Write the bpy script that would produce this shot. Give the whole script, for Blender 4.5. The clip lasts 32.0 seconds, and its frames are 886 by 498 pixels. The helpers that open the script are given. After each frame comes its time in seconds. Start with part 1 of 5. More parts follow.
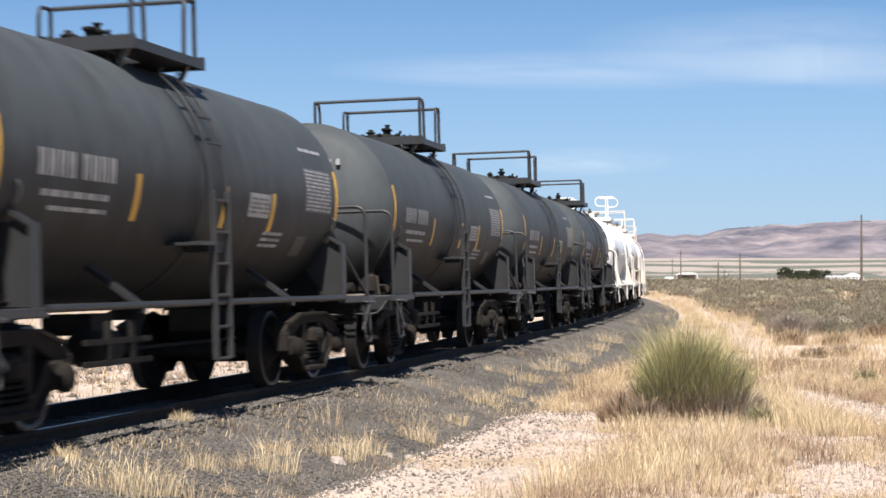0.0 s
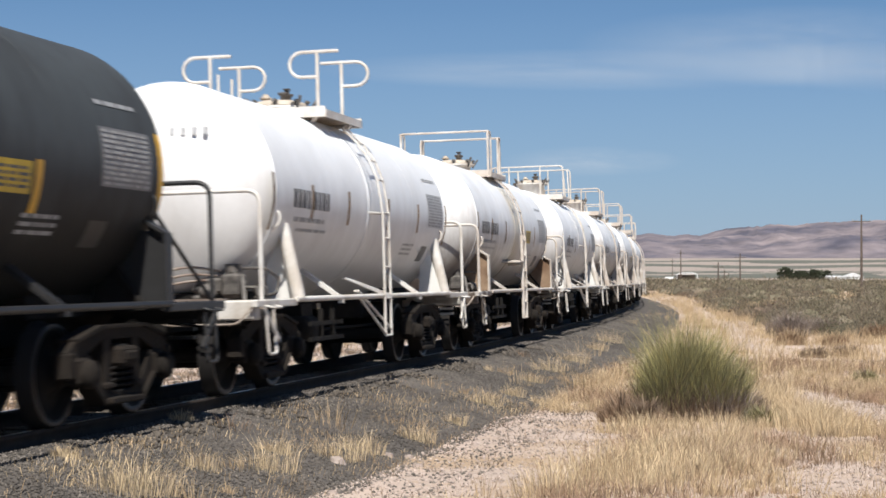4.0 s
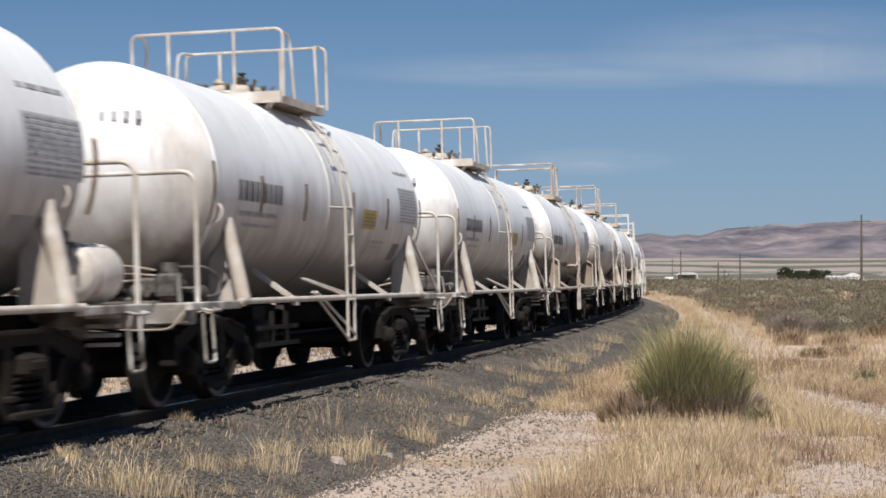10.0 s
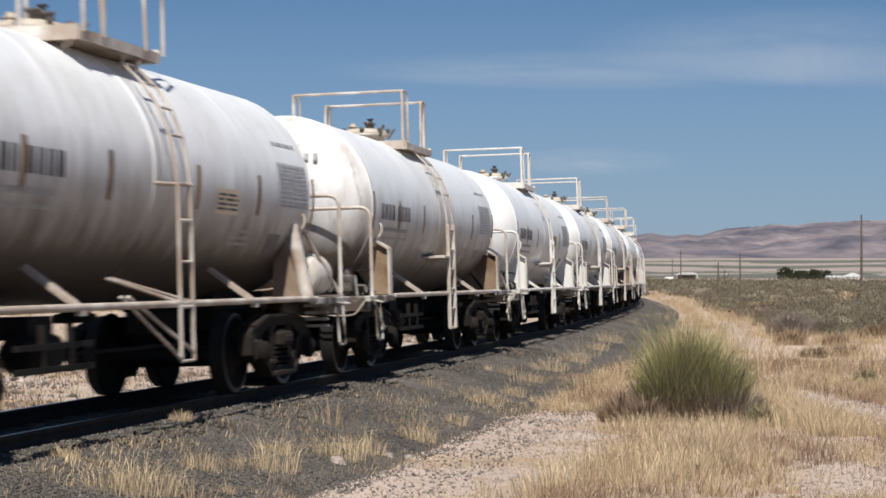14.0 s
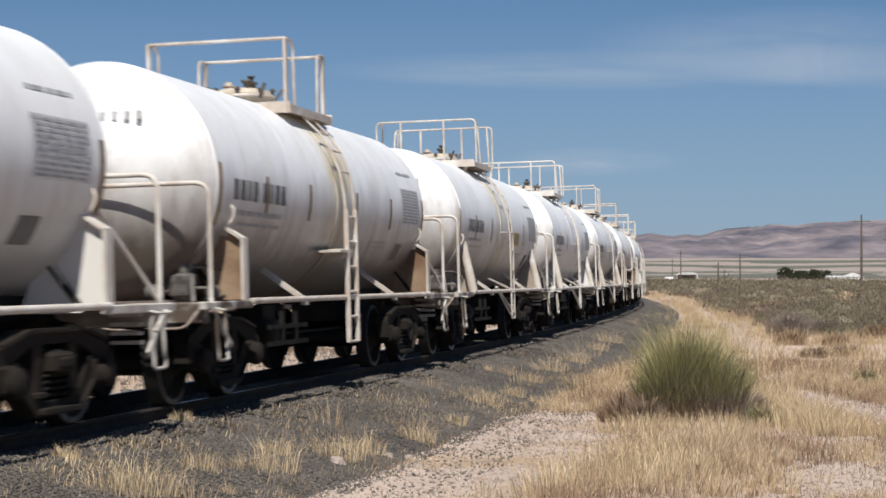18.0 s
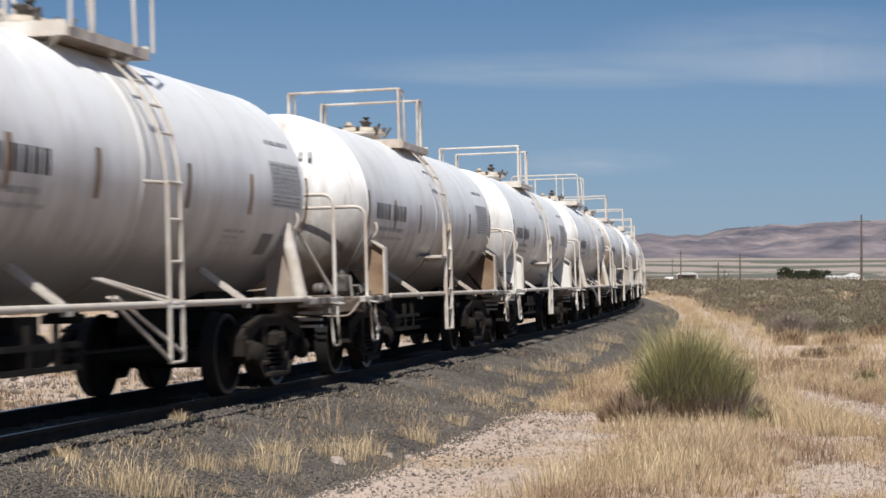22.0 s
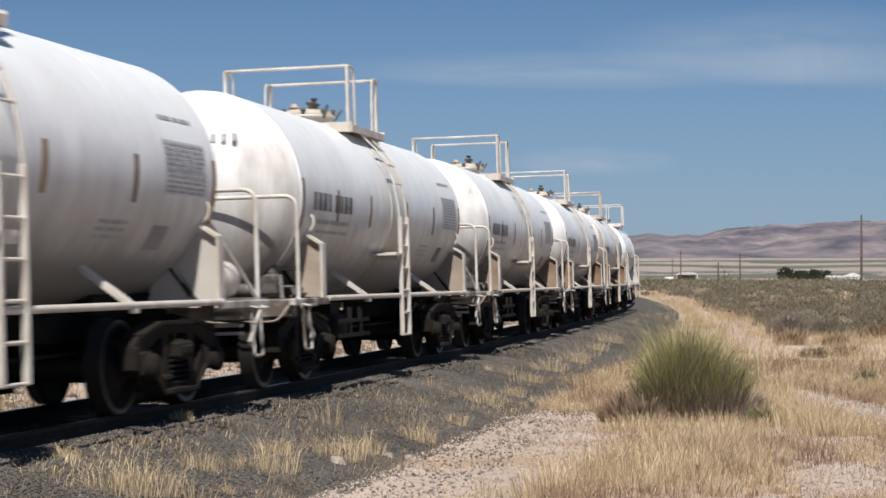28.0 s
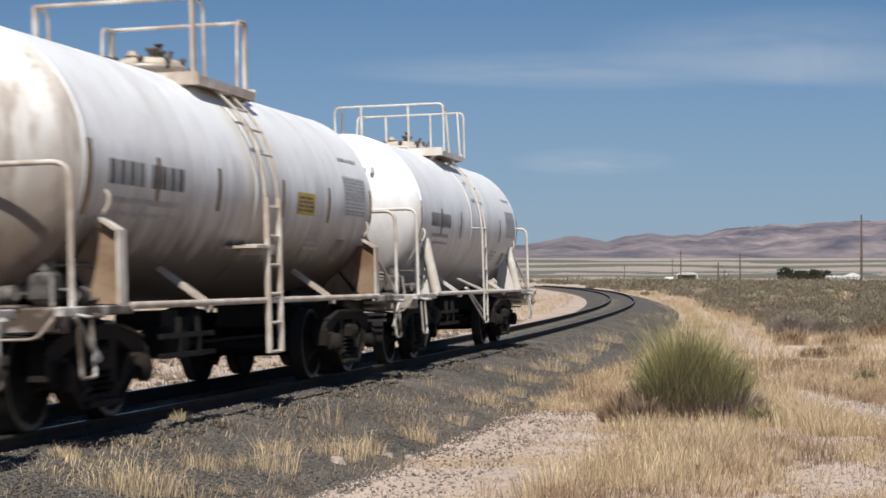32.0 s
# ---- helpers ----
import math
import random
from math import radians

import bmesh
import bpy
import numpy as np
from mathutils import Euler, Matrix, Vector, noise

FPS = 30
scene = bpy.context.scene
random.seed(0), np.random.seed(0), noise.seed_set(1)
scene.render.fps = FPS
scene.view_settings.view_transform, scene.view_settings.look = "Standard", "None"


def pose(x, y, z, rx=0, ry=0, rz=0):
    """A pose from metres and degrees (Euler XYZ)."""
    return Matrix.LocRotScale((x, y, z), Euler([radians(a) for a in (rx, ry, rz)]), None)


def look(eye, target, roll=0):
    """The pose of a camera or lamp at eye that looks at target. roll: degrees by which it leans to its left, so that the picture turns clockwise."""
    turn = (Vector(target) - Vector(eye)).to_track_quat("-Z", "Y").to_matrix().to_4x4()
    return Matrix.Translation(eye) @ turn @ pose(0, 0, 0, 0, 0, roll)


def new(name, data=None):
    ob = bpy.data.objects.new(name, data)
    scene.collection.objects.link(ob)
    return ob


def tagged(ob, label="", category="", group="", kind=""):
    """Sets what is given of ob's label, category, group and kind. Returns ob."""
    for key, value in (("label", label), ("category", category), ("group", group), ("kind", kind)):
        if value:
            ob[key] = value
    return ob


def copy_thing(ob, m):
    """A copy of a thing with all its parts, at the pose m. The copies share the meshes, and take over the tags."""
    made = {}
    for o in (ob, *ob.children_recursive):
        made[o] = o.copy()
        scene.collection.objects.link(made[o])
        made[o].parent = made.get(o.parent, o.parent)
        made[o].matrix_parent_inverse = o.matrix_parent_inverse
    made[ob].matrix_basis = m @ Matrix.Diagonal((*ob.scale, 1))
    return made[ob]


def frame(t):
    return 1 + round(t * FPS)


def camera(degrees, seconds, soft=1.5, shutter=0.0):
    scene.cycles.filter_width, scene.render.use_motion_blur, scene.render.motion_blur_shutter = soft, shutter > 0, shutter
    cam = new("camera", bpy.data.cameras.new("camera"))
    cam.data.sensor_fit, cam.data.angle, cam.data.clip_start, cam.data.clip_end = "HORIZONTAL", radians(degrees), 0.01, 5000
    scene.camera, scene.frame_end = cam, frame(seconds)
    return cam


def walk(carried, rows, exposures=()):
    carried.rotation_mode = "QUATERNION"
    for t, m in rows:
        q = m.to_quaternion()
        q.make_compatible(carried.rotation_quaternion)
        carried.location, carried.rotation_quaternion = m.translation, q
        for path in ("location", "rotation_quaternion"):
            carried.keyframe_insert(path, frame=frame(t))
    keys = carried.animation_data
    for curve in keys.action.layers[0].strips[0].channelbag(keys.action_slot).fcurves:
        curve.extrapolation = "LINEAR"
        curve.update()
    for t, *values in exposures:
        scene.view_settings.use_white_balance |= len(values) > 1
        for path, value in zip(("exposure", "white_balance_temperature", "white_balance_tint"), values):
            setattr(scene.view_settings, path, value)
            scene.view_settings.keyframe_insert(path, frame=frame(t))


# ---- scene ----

# ---------------------------------------------------------------- camera
EYE = 1.371
PITCH = 0.0136365
cam = camera(27.145, 32.0, soft=1.62, shutter=0.35)
CAM_POSE = look((0, 0, EYE), (0, math.cos(PITCH), EYE + math.sin(PITCH)), 0.073)
walk(cam, [(0.0, CAM_POSE), (32.0, CAM_POSE)],
     exposures=[(0.0, 0.74), (2.0, 0.66), (3.3, 0.46), (4.6, 0.08), (6.0, 0.0), (32.0, 0.0)])

# ---------------------------------------------------------------- the line of the track
# curvature (1/m) along the track, s = 0 beside the camera, s grows away from it
KS = np.array([-420, -20, 0, 20, 40, 60, 90, 120, 160, 200, 250, 520.0])
KV = np.array([-.00138, -.00138, -.00146, -.00155, -.00131, -.00083, -.00135, -.00074, -.00067, -.00064, -.00045, -.00045])
GRADE, CANT = -0.00213, 0.02867
SG = np.arange(-420, 520.01, 0.5)
_k = np.interp(SG, KS, KV)
_th = np.concatenate([[0], np.cumsum((_k[1:] + _k[:-1]) * 0.25)])
_th += 0.23421 - np.interp(0, SG, _th)
_x = np.concatenate([[0], np.cumsum((np.sin(_th[1:]) + np.sin(_th[:-1])) * 0.25)])
_y = np.concatenate([[0], np.cumsum((np.cos(_th[1:]) + np.cos(_th[:-1])) * 0.25)])
_x += -6.5566 - np.interp(0, SG, _x)
_y += 6.0 - np.interp(0, SG, _y)


def on_track(s, v=0.0, w=0.0):
    """The place s along the track, v to its right (the camera's side), w above the rails."""
    th, x, y = (float(np.interp(s, SG, a)) for a in (_th, _x, _y))
    lat = v - w * math.sin(CANT)
    z = w + v * math.sin(CANT) + GRADE * max(s - 10, 0)
    return Vector((x + lat * math.cos(th), y - lat * math.sin(th), z)), th


# train: the speed (m/s) at every fourth second, and the places of the cars at 24 s
TK = np.arange(0, 33, 4.0)
VK = np.array([11.39, 11.147, 11.08, 11.261, 11.372, 11.328, 11.26, 11.21, 11.299])
_tg = np.arange(0, 32.01, 0.1)
_vg = np.interp(_tg, TK, VK)
_sg = np.concatenate([[0], np.cumsum((_vg[1:] + _vg[:-1]) * 0.05)])


def gone(t):
    return float(np.interp(t, _tg, _sg) - np.interp(24.0, _tg, _sg))


CAR_S = [118.8, 105.94, 93.13, 80.25, 67.35, 54.39, 41.48, 28.62, 15.88, 3.09, -9.95, -22.92, -35.74, -48.49, -61.31,
         -74.3, -87.34, -100.38, -113.38, -126.35, -139.3, -152.28, -165.14, -178.04, -190.9, -203.97, -217.0, -229.93,
         -242.86, -255.83, -268.8]
#           0123456789012345678901234567890
CAR_TYPE = "BAAAAAABAABBBAAAABABBBBBACDDDDD"


def car_pose(c, t):
    s = c - 0.6 - gone(t)
    a, _ = on_track(s + 3.9)
    b, _ = on_track(s - 3.9)
    d = a - b
    return Matrix.Translation((a + b) / 2) @ Matrix.Rotation(math.atan2(d.y, d.x), 4, "Z") \
        @ Matrix.Rotation(-math.asin(d.z / d.length), 4, "Y") @ Matrix.Rotation(-CANT, 4, "X")


# ---------------------------------------------------------------- light
SUN_DIR = Vector((-0.01, -0.565, 0.825)).normalized()      # towards the sun
SUN_EL = math.asin(SUN_DIR.z)
SUN_AZ = math.atan2(SUN_DIR.x, SUN_DIR.y)
world = bpy.data.worlds.new("desert_sky")
scene.world = world
world.use_nodes = True
wt = world.node_tree
sky = wt.nodes.new("ShaderNodeTexSky")
sky.sky_type = "NISHITA"
sky.sun_disc = False
sky.sun_elevation, sky.sun_rotation = SUN_EL, SUN_AZ
sky.altitude, sky.air_density, sky.dust_density, sky.ozone_density = 1200, 0.9, 0.0, 4.6
tint = wt.nodes.new("ShaderNodeMix")
tint.data_type, tint.blend_type = "RGBA", "MULTIPLY"
tint.inputs["Factor"].default_value = 1.0
tint.inputs["B"].default_value = (0.90, 1.02, 1.10, 1)
wt.nodes["Background"].inputs[1].default_value = 0.059
wt.links.new(sky.outputs[0], tint.inputs["A"])
wt.links.new(tint.outputs["Result"], wt.nodes["Background"].inputs[0])
sun = new("sun", bpy.data.lights.new("sun", "SUN"))
sun.data.energy, sun.data.angle, sun.data.color = 5.75, radians(0.53), (1.0, 0.955, 0.885)
sun.matrix_world = look((0, 0, 60), Vector((0, 0, 60)) - SUN_DIR)


# ---------------------------------------------------------------- materials
def material(name, color, rough=0.6, metal=0.0, var=0.15, scale=3.0, color2=None, bump=0.0, fine=None, fine_amount=0.25, island=0.0, objvar=0.0):
    """A surface with two scales of variation: broad patches and fine grain."""
    m = bpy.data.materials.new(name)
    m.use_nodes = True
    nt = m.node_tree
    b = nt.nodes["Principled BSDF"]
    b.inputs["Roughness"].default_value, b.inputs["Metallic"].default_value = rough, metal
    tc = nt.nodes.new("ShaderNodeTexCoord")
    n1 = nt.nodes.new("ShaderNodeTexNoise")
    n1.inputs["Scale"].default_value, n1.inputs["Detail"].default_value, n1.inputs["Roughness"].default_value = scale, 5, 0.6
    n2 = nt.nodes.new("ShaderNodeTexNoise")
    n2.inputs["Scale"].default_value, n2.inputs["Detail"].default_value = fine or scale * 14, 3
    nt.links.new(tc.outputs["Object"], n1.inputs["Vector"])
    nt.links.new(tc.outputs["Object"], n2.inputs["Vector"])
    r1 = nt.nodes.new("ShaderNodeValToRGB")
    c = Vector(color)
    c2 = Vector(color2) if color2 else c * (1 - var * 2)
    r1.color_ramp.elements[0].position, r1.color_ramp.elements[1].position = 0.35, 0.68
    r1.color_ramp.elements[0].color = (*c2, 1)
    r1.color_ramp.elements[1].color = (*c, 1)
    nt.links.new(n1.outputs["Fac"], r1.inputs["Fac"])
    hs = nt.nodes.new("ShaderNodeHueSaturation")
    mr = nt.nodes.new("ShaderNodeMapRange")
    mr.inputs["To Min"].default_value, mr.inputs["To Max"].default_value = 1 - fine_amount, 1 + fine_amount
    nt.links.new(n2.outputs["Fac"], mr.inputs["Value"])
    val = mr.outputs["Result"]
    for kind, amount in (("island", island), ("object", objvar)):
        if amount:
            src = nt.nodes.new("ShaderNodeNewGeometry" if kind == "island" else "ShaderNodeObjectInfo")
            m2 = nt.nodes.new("ShaderNodeMapRange")
            m2.inputs["To Min"].default_value, m2.inputs["To Max"].default_value = 1 - amount, 1 + amount
            nt.links.new(src.outputs["Random Per Island" if kind == "island" else "Random"], m2.inputs["Value"])
            mu = nt.nodes.new("ShaderNodeMath")
            mu.operation = "MULTIPLY"
            nt.links.new(val, mu.inputs[0])
            nt.links.new(m2.outputs["Result"], mu.inputs[1])
            val = mu.outputs[0]
    nt.links.new(val, hs.inputs["Value"])
    nt.links.new(r1.outputs["Color"], hs.inputs["Color"])
    nt.links.new(hs.outputs["Color"], b.inputs["Base Color"])
    if bump:
        bp = nt.nodes.new("ShaderNodeBump")
        bp.inputs["Strength"].default_value, bp.inputs["Distance"].default_value = bump, 0.02
        nt.links.new(n2.outputs["Fac"], bp.inputs["Height"])
        nt.links.new(bp.outputs["Normal"], b.inputs["Normal"])
    return m


def tank_paint(name, base, dirt, streak, stain, amount, more=0.0, grime_shade_z=(2.85, 1.80), grime_shade_tone=(0.060, 0.047, 0.037)):
    """Old tank paint: broad fading, rain streaks running down, grime with the belly's shade painted in, a spill stain
    under the manway on some cars.
    """
    m = material(name, base, 0.42, var=0.05, scale=0.9, fine=26, fine_amount=0.03)
    nt = m.node_tree
    bsdf = nt.nodes["Principled BSDF"]
    colour = bsdf.inputs["Base Color"].links[0].from_socket
    tc = nt.nodes.new("ShaderNodeTexCoord")
    info = nt.nodes.new("ShaderNodeObjectInfo")
    shift = nt.nodes.new("ShaderNodeVectorMath")
    shift.operation = "ADD"
    sc = nt.nodes.new("ShaderNodeVectorMath")
    sc.operation = "SCALE"
    sc.inputs[0].default_value = (37.0, 11.0, 5.0)
    nt.links.new(info.outputs["Random"], sc.inputs["Scale"])
    nt.links.new(tc.outputs["Object"], shift.inputs[0])
    nt.links.new(sc.outputs[0], shift.inputs[1])

    def layer(colour, mask, tint):
        mix = nt.nodes.new("ShaderNodeMix")
        mix.data_type = "RGBA"
        nt.links.new(mask, mix.inputs["Factor"])
        nt.links.new(colour, mix.inputs["A"])
        mix.inputs["B"].default_value = (*tint, 1)
        return mix.outputs["Result"]

    def noise_mask(scale_xyz, detail, lo, hi, gain):
        mp = nt.nodes.new("ShaderNodeMapping")
        mp.inputs["Scale"].default_value = scale_xyz
        nt.links.new(shift.outputs[0], mp.inputs["Vector"])
        n = nt.nodes.new("ShaderNodeTexNoise")
        n.inputs["Scale"].default_value, n.inputs["Detail"].default_value, n.inputs["Roughness"].default_value = 1.0, detail, 0.65
        nt.links.new(mp.outputs[0], n.inputs["Vector"])
        r = nt.nodes.new("ShaderNodeMapRange")
        r.inputs["From Min"].default_value, r.inputs["From Max"].default_value = lo, hi
        r.inputs["To Max"].default_value = gain
        nt.links.new(n.outputs["Fac"], r.inputs["Value"])
        return r.outputs["Result"]

    wear = nt.nodes.new("ShaderNodeSeparateColor")          # each car's own weathering: dirt, spill stain, rust
    nt.links.new(info.outputs["Color"], wear.inputs[0])

    def scaled(mask, share, lo, hi):
        r = nt.nodes.new("ShaderNodeMapRange")
        r.inputs["To Min"].default_value, r.inputs["To Max"].default_value = lo, hi
        nt.links.new(share, r.inputs["Value"])
        mu = nt.nodes.new("ShaderNodeMath")
        mu.operation, mu.use_clamp = "MULTIPLY", True
        nt.links.new(mask, mu.inputs[0])
        nt.links.new(r.outputs["Result"], mu.inputs[1])
        return mu.outputs[0]

    colour = layer(colour, scaled(noise_mask((3.2, 2.0, 0.35), 6, 0.50 - more, 0.82 - more, amount), wear.outputs["Red"], 0.25, 1.3), streak)
    colour = layer(colour, scaled(noise_mask((0.9, 0.9, 0.7), 6, 0.48 - more, 0.78 - more, amount), wear.outputs["Red"], 0.3, 1.5), dirt)
    colour = layer(colour, scaled(noise_mask((7.0, 5.0, 1.1), 5, 0.60 - more, 0.72 - more, amount), wear.outputs["Red"], 0.1, 0.9), streak)
    # spill stain: a band across the tank below the manway, strong on some cars only
    sep = nt.nodes.new("ShaderNodeSeparateXYZ")
    nt.links.new(tc.outputs["Object"], sep.inputs[0])
    ab = nt.nodes.new("ShaderNodeMath")
    ab.operation = "ADD"
    ab.inputs[1].default_value = 0.2
    nt.links.new(sep.outputs["X"], ab.inputs[0])
    ab2 = nt.nodes.new("ShaderNodeMath")
    ab2.operation = "ABSOLUTE"
    nt.links.new(ab.outputs[0], ab2.inputs[0])
    band = nt.nodes.new("ShaderNodeMapRange")
    band.inputs["From Min"].default_value, band.inputs["From Max"].default_value = 0.75, 0.3
    nt.links.new(ab2.outputs[0], band.inputs["Value"])
    mul = nt.nodes.new("ShaderNodeMath")
    mul.operation = "MULTIPLY"
    nt.links.new(band.outputs["Result"], mul.inputs[0])
    nt.links.new(wear.outputs["Green"], mul.inputs[1])
    mul2 = nt.nodes.new("ShaderNodeMath")
    mul2.operation = "MULTIPLY"
    nt.links.new(mul.outputs[0], mul2.inputs[0])
    nt.links.new(noise_mask((2.2, 1.2, 0.8), 4, 0.3, 0.62, 1.0), mul2.inputs[1])
    colour = layer(colour, mul2.outputs[0], stain)
    # oily grime plus the belly's shade painted into the colour, with a ragged upper edge
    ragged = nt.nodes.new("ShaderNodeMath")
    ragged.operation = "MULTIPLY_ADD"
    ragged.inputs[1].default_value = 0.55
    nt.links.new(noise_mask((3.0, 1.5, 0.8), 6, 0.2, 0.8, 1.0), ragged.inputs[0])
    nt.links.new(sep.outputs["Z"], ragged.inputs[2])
    grime_shade = nt.nodes.new("ShaderNodeMapRange")
    grime_shade.inputs["From Min"].default_value, grime_shade.inputs["From Max"].default_value = grime_shade_z
    grime_shade.inputs["To Max"].default_value = 0.97
    nt.links.new(ragged.outputs[0], grime_shade.inputs["Value"])
    colour = layer(colour, scaled(grime_shade.outputs["Result"], wear.outputs["Red"], 0.42, 1.25), grime_shade_tone)
    nt.links.new(colour, bsdf.inputs["Base Color"])
    return m


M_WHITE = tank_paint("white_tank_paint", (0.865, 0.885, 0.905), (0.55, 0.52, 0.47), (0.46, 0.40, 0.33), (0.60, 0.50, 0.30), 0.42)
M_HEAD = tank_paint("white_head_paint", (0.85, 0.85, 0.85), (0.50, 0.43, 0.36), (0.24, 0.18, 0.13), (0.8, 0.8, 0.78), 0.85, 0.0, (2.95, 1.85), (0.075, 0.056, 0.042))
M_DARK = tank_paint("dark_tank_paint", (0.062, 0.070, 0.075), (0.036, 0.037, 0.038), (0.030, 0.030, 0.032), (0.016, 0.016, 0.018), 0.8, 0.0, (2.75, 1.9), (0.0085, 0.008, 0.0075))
M_DARK.node_tree.nodes["Principled BSDF"].inputs["Roughness"].default_value = 0.62
M_DARK.node_tree.nodes["Principled BSDF"].inputs["Specular IOR Level"].default_value = 0.2
M_FRAME_W = material("white_frame_paint", (0.74, 0.73, 0.70), 0.5, var=0.12, scale=2.5, fine_amount=0.12, color2=(0.55, 0.50, 0.44))
M_FRAME_E = material("grimy_end_frame_paint", (0.72, 0.71, 0.68), 0.6, scale=3.0, color2=(0.50, 0.45, 0.39), fine_amount=0.15)
M_FRAME_R = material("rust_streaked_frame_paint", (0.42, 0.37, 0.32), 0.7, scale=3.5, color2=(0.13, 0.085, 0.06), fine_amount=0.2)
M_FRAME_D = material("dark_frame_paint", (0.024, 0.024, 0.025), 0.5, var=0.15, scale=3)
M_PLATE = material("rust_stained_plate", (0.33, 0.235, 0.155), 0.75, scale=1.6, color2=(0.15, 0.085, 0.048), fine_amount=0.2)
M_WALK = material("weathered_walkway", (0.60, 0.55, 0.47), 0.75, scale=2.4, color2=(0.36, 0.29, 0.22), fine_amount=0.25)
M_DECK = material("rusty_deck_steel", (0.25, 0.21, 0.185), 0.8, scale=2.2, color2=(0.10, 0.07, 0.055), fine_amount=0.25)
M_IRON = material("grimy_iron", (0.015, 0.013, 0.0115), 0.9, metal=0.0, var=0.25, scale=4, bump=0.3)
M_CAST = material("brown_cast_steel", (0.021, 0.0155, 0.012), 0.92, scale=5, color2=(0.012, 0.010, 0.008), bump=0.5, objvar=0.35, fine_amount=0.35)
M_WHEEL = material("wheel_steel", (0.014, 0.012, 0.011), 0.8, metal=0.0, var=0.2, scale=6)
M_TREAD = material("polished_tread", (0.42, 0.41, 0.40), 0.3, metal=1.0, var=0.1, scale=8)
M_RIM = material("worn_wheel_rim", (0.10, 0.088, 0.08), 0.45, metal=0.8, var=0.2, scale=8)
M_RAILSIDE = material("rusty_rail", (0.042, 0.032, 0.026), 0.85, metal=0.0, var=0.2, scale=4)
M_TIE = material("weathered_tie", (0.13, 0.11, 0.09), 0.9, var=0.25, scale=6, objvar=0.35, bump=0.5)
for _m in (M_IRON, M_CAST, M_WHEEL, M_RAILSIDE):
    _m.node_tree.nodes["Principled BSDF"].inputs["Specular IOR Level"].default_value = 0.28
M_INK = material("black_stencil_ink", (0.11, 0.11, 0.115), 0.6, var=0.2, scale=9, fine_amount=0.2)
M_FADED = material("faded_grey_ink", (0.36, 0.37, 0.38), 0.6, var=0.15, scale=9)
M_PANEL = material("grey_stencil_panel", (0.56, 0.57, 0.58), 0.6, var=0.08, scale=6)
M_PALE = material("pale_stencil_paint", (0.40, 0.40, 0.39), 0.6, var=0.2, scale=8, fine_amount=0.2)
M_BROWN = material("dirty_reflector", (0.27, 0.15, 0.05), 0.5, var=0.2, scale=5, objvar=0.4)
M_YELLOW = material("yellow_reflector", (0.72, 0.40, 0.02), 0.45, var=0.12, scale=5)
M_SIGN = material("yellow_warning_panel", (0.55, 0.38, 0.02), 0.5, var=0.15, scale=6)


def weathered(m, tint, lo, hi, channel="Random", spotted=False):
    """Mixes another colour in, by a share that differs from piece to piece, or by the weathering of its car."""
    nt = m.node_tree
    b = nt.nodes["Principled BSDF"]
    old = b.inputs["Base Color"].links[0].from_socket
    info = nt.nodes.new("ShaderNodeObjectInfo")
    r = nt.nodes.new("ShaderNodeMapRange")
    r.inputs["From Min"].default_value, r.inputs["From Max"].default_value = lo, hi
    share = info.outputs["Random"]
    if channel != "Random":
        wear = nt.nodes.new("ShaderNodeSeparateColor")
        nt.links.new(info.outputs["Color"], wear.inputs[0])
        share = wear.outputs[channel]
    nt.links.new(share, r.inputs["Value"])
    share = r.outputs["Result"]
    if spotted:
        tc = nt.nodes.new("ShaderNodeTexCoord")
        n = nt.nodes.new("ShaderNodeTexNoise")
        n.inputs["Scale"].default_value, n.inputs["Detail"].default_value = 2.6, 6
        nt.links.new(tc.outputs["Object"], n.inputs["Vector"])
        r2 = nt.nodes.new("ShaderNodeMapRange")
        r2.inputs["From Min"].default_value, r2.inputs["From Max"].default_value = 0.36, 0.56
        nt.links.new(n.outputs["Fac"], r2.inputs["Value"])
        mu = nt.nodes.new("ShaderNodeMath")
        mu.operation = "MULTIPLY"
        nt.links.new(share, mu.inputs[0])
        nt.links.new(r2.outputs["Result"], mu.inputs[1])
        share = mu.outputs[0]
    mix = nt.nodes.new("ShaderNodeMix")
    mix.data_type = "RGBA"
    nt.links.new(share, mix.inputs["Factor"])
    nt.links.new(old, mix.inputs["A"])
    mix.inputs["B"].default_value = (*tint, 1)
    nt.links.new(mix.outputs["Result"], b.inputs["Base Color"])


weathered(M_SIGN, (0.62, 0.52, 0.38), 0.0, 1.0, "Green")
weathered(M_PLATE, (0.74, 0.73, 0.70), 0.85, 0.15, "Blue")
weathered(M_FRAME_E, (0.085, 0.062, 0.047), -0.1, 0.75, "Blue", True)
weathered(M_FRAME_W, (0.30, 0.20, 0.13), 0.1, 1.1, "Red", True)
weathered(M_INK, (0.42, 0.42, 0.43), 0.6, 1.6)
M_VALVE = material("greasy_valve_iron", (0.16, 0.145, 0.13), 0.55, scale=9, color2=(0.035, 0.03, 0.027), fine_amount=0.3, bump=0.3)
M_RUST_HEAD = tank_paint("rust_stained_head_paint", (0.80, 0.78, 0.74), (0.42, 0.30, 0.20), (0.20, 0.12, 0.07), (0.3, 0.18, 0.1), 0.8, 0.05, (3.2, 1.9), (0.20, 0.125, 0.075))
M_BROWN_HEAD = tank_paint("dirty_brown_head_paint", (0.80, 0.79, 0.77), (0.44, 0.34, 0.25), (0.20, 0.13, 0.08), (0.3, 0.2, 0.1), 0.9, 0.06, (3.2, 1.9), (0.12, 0.085, 0.058))
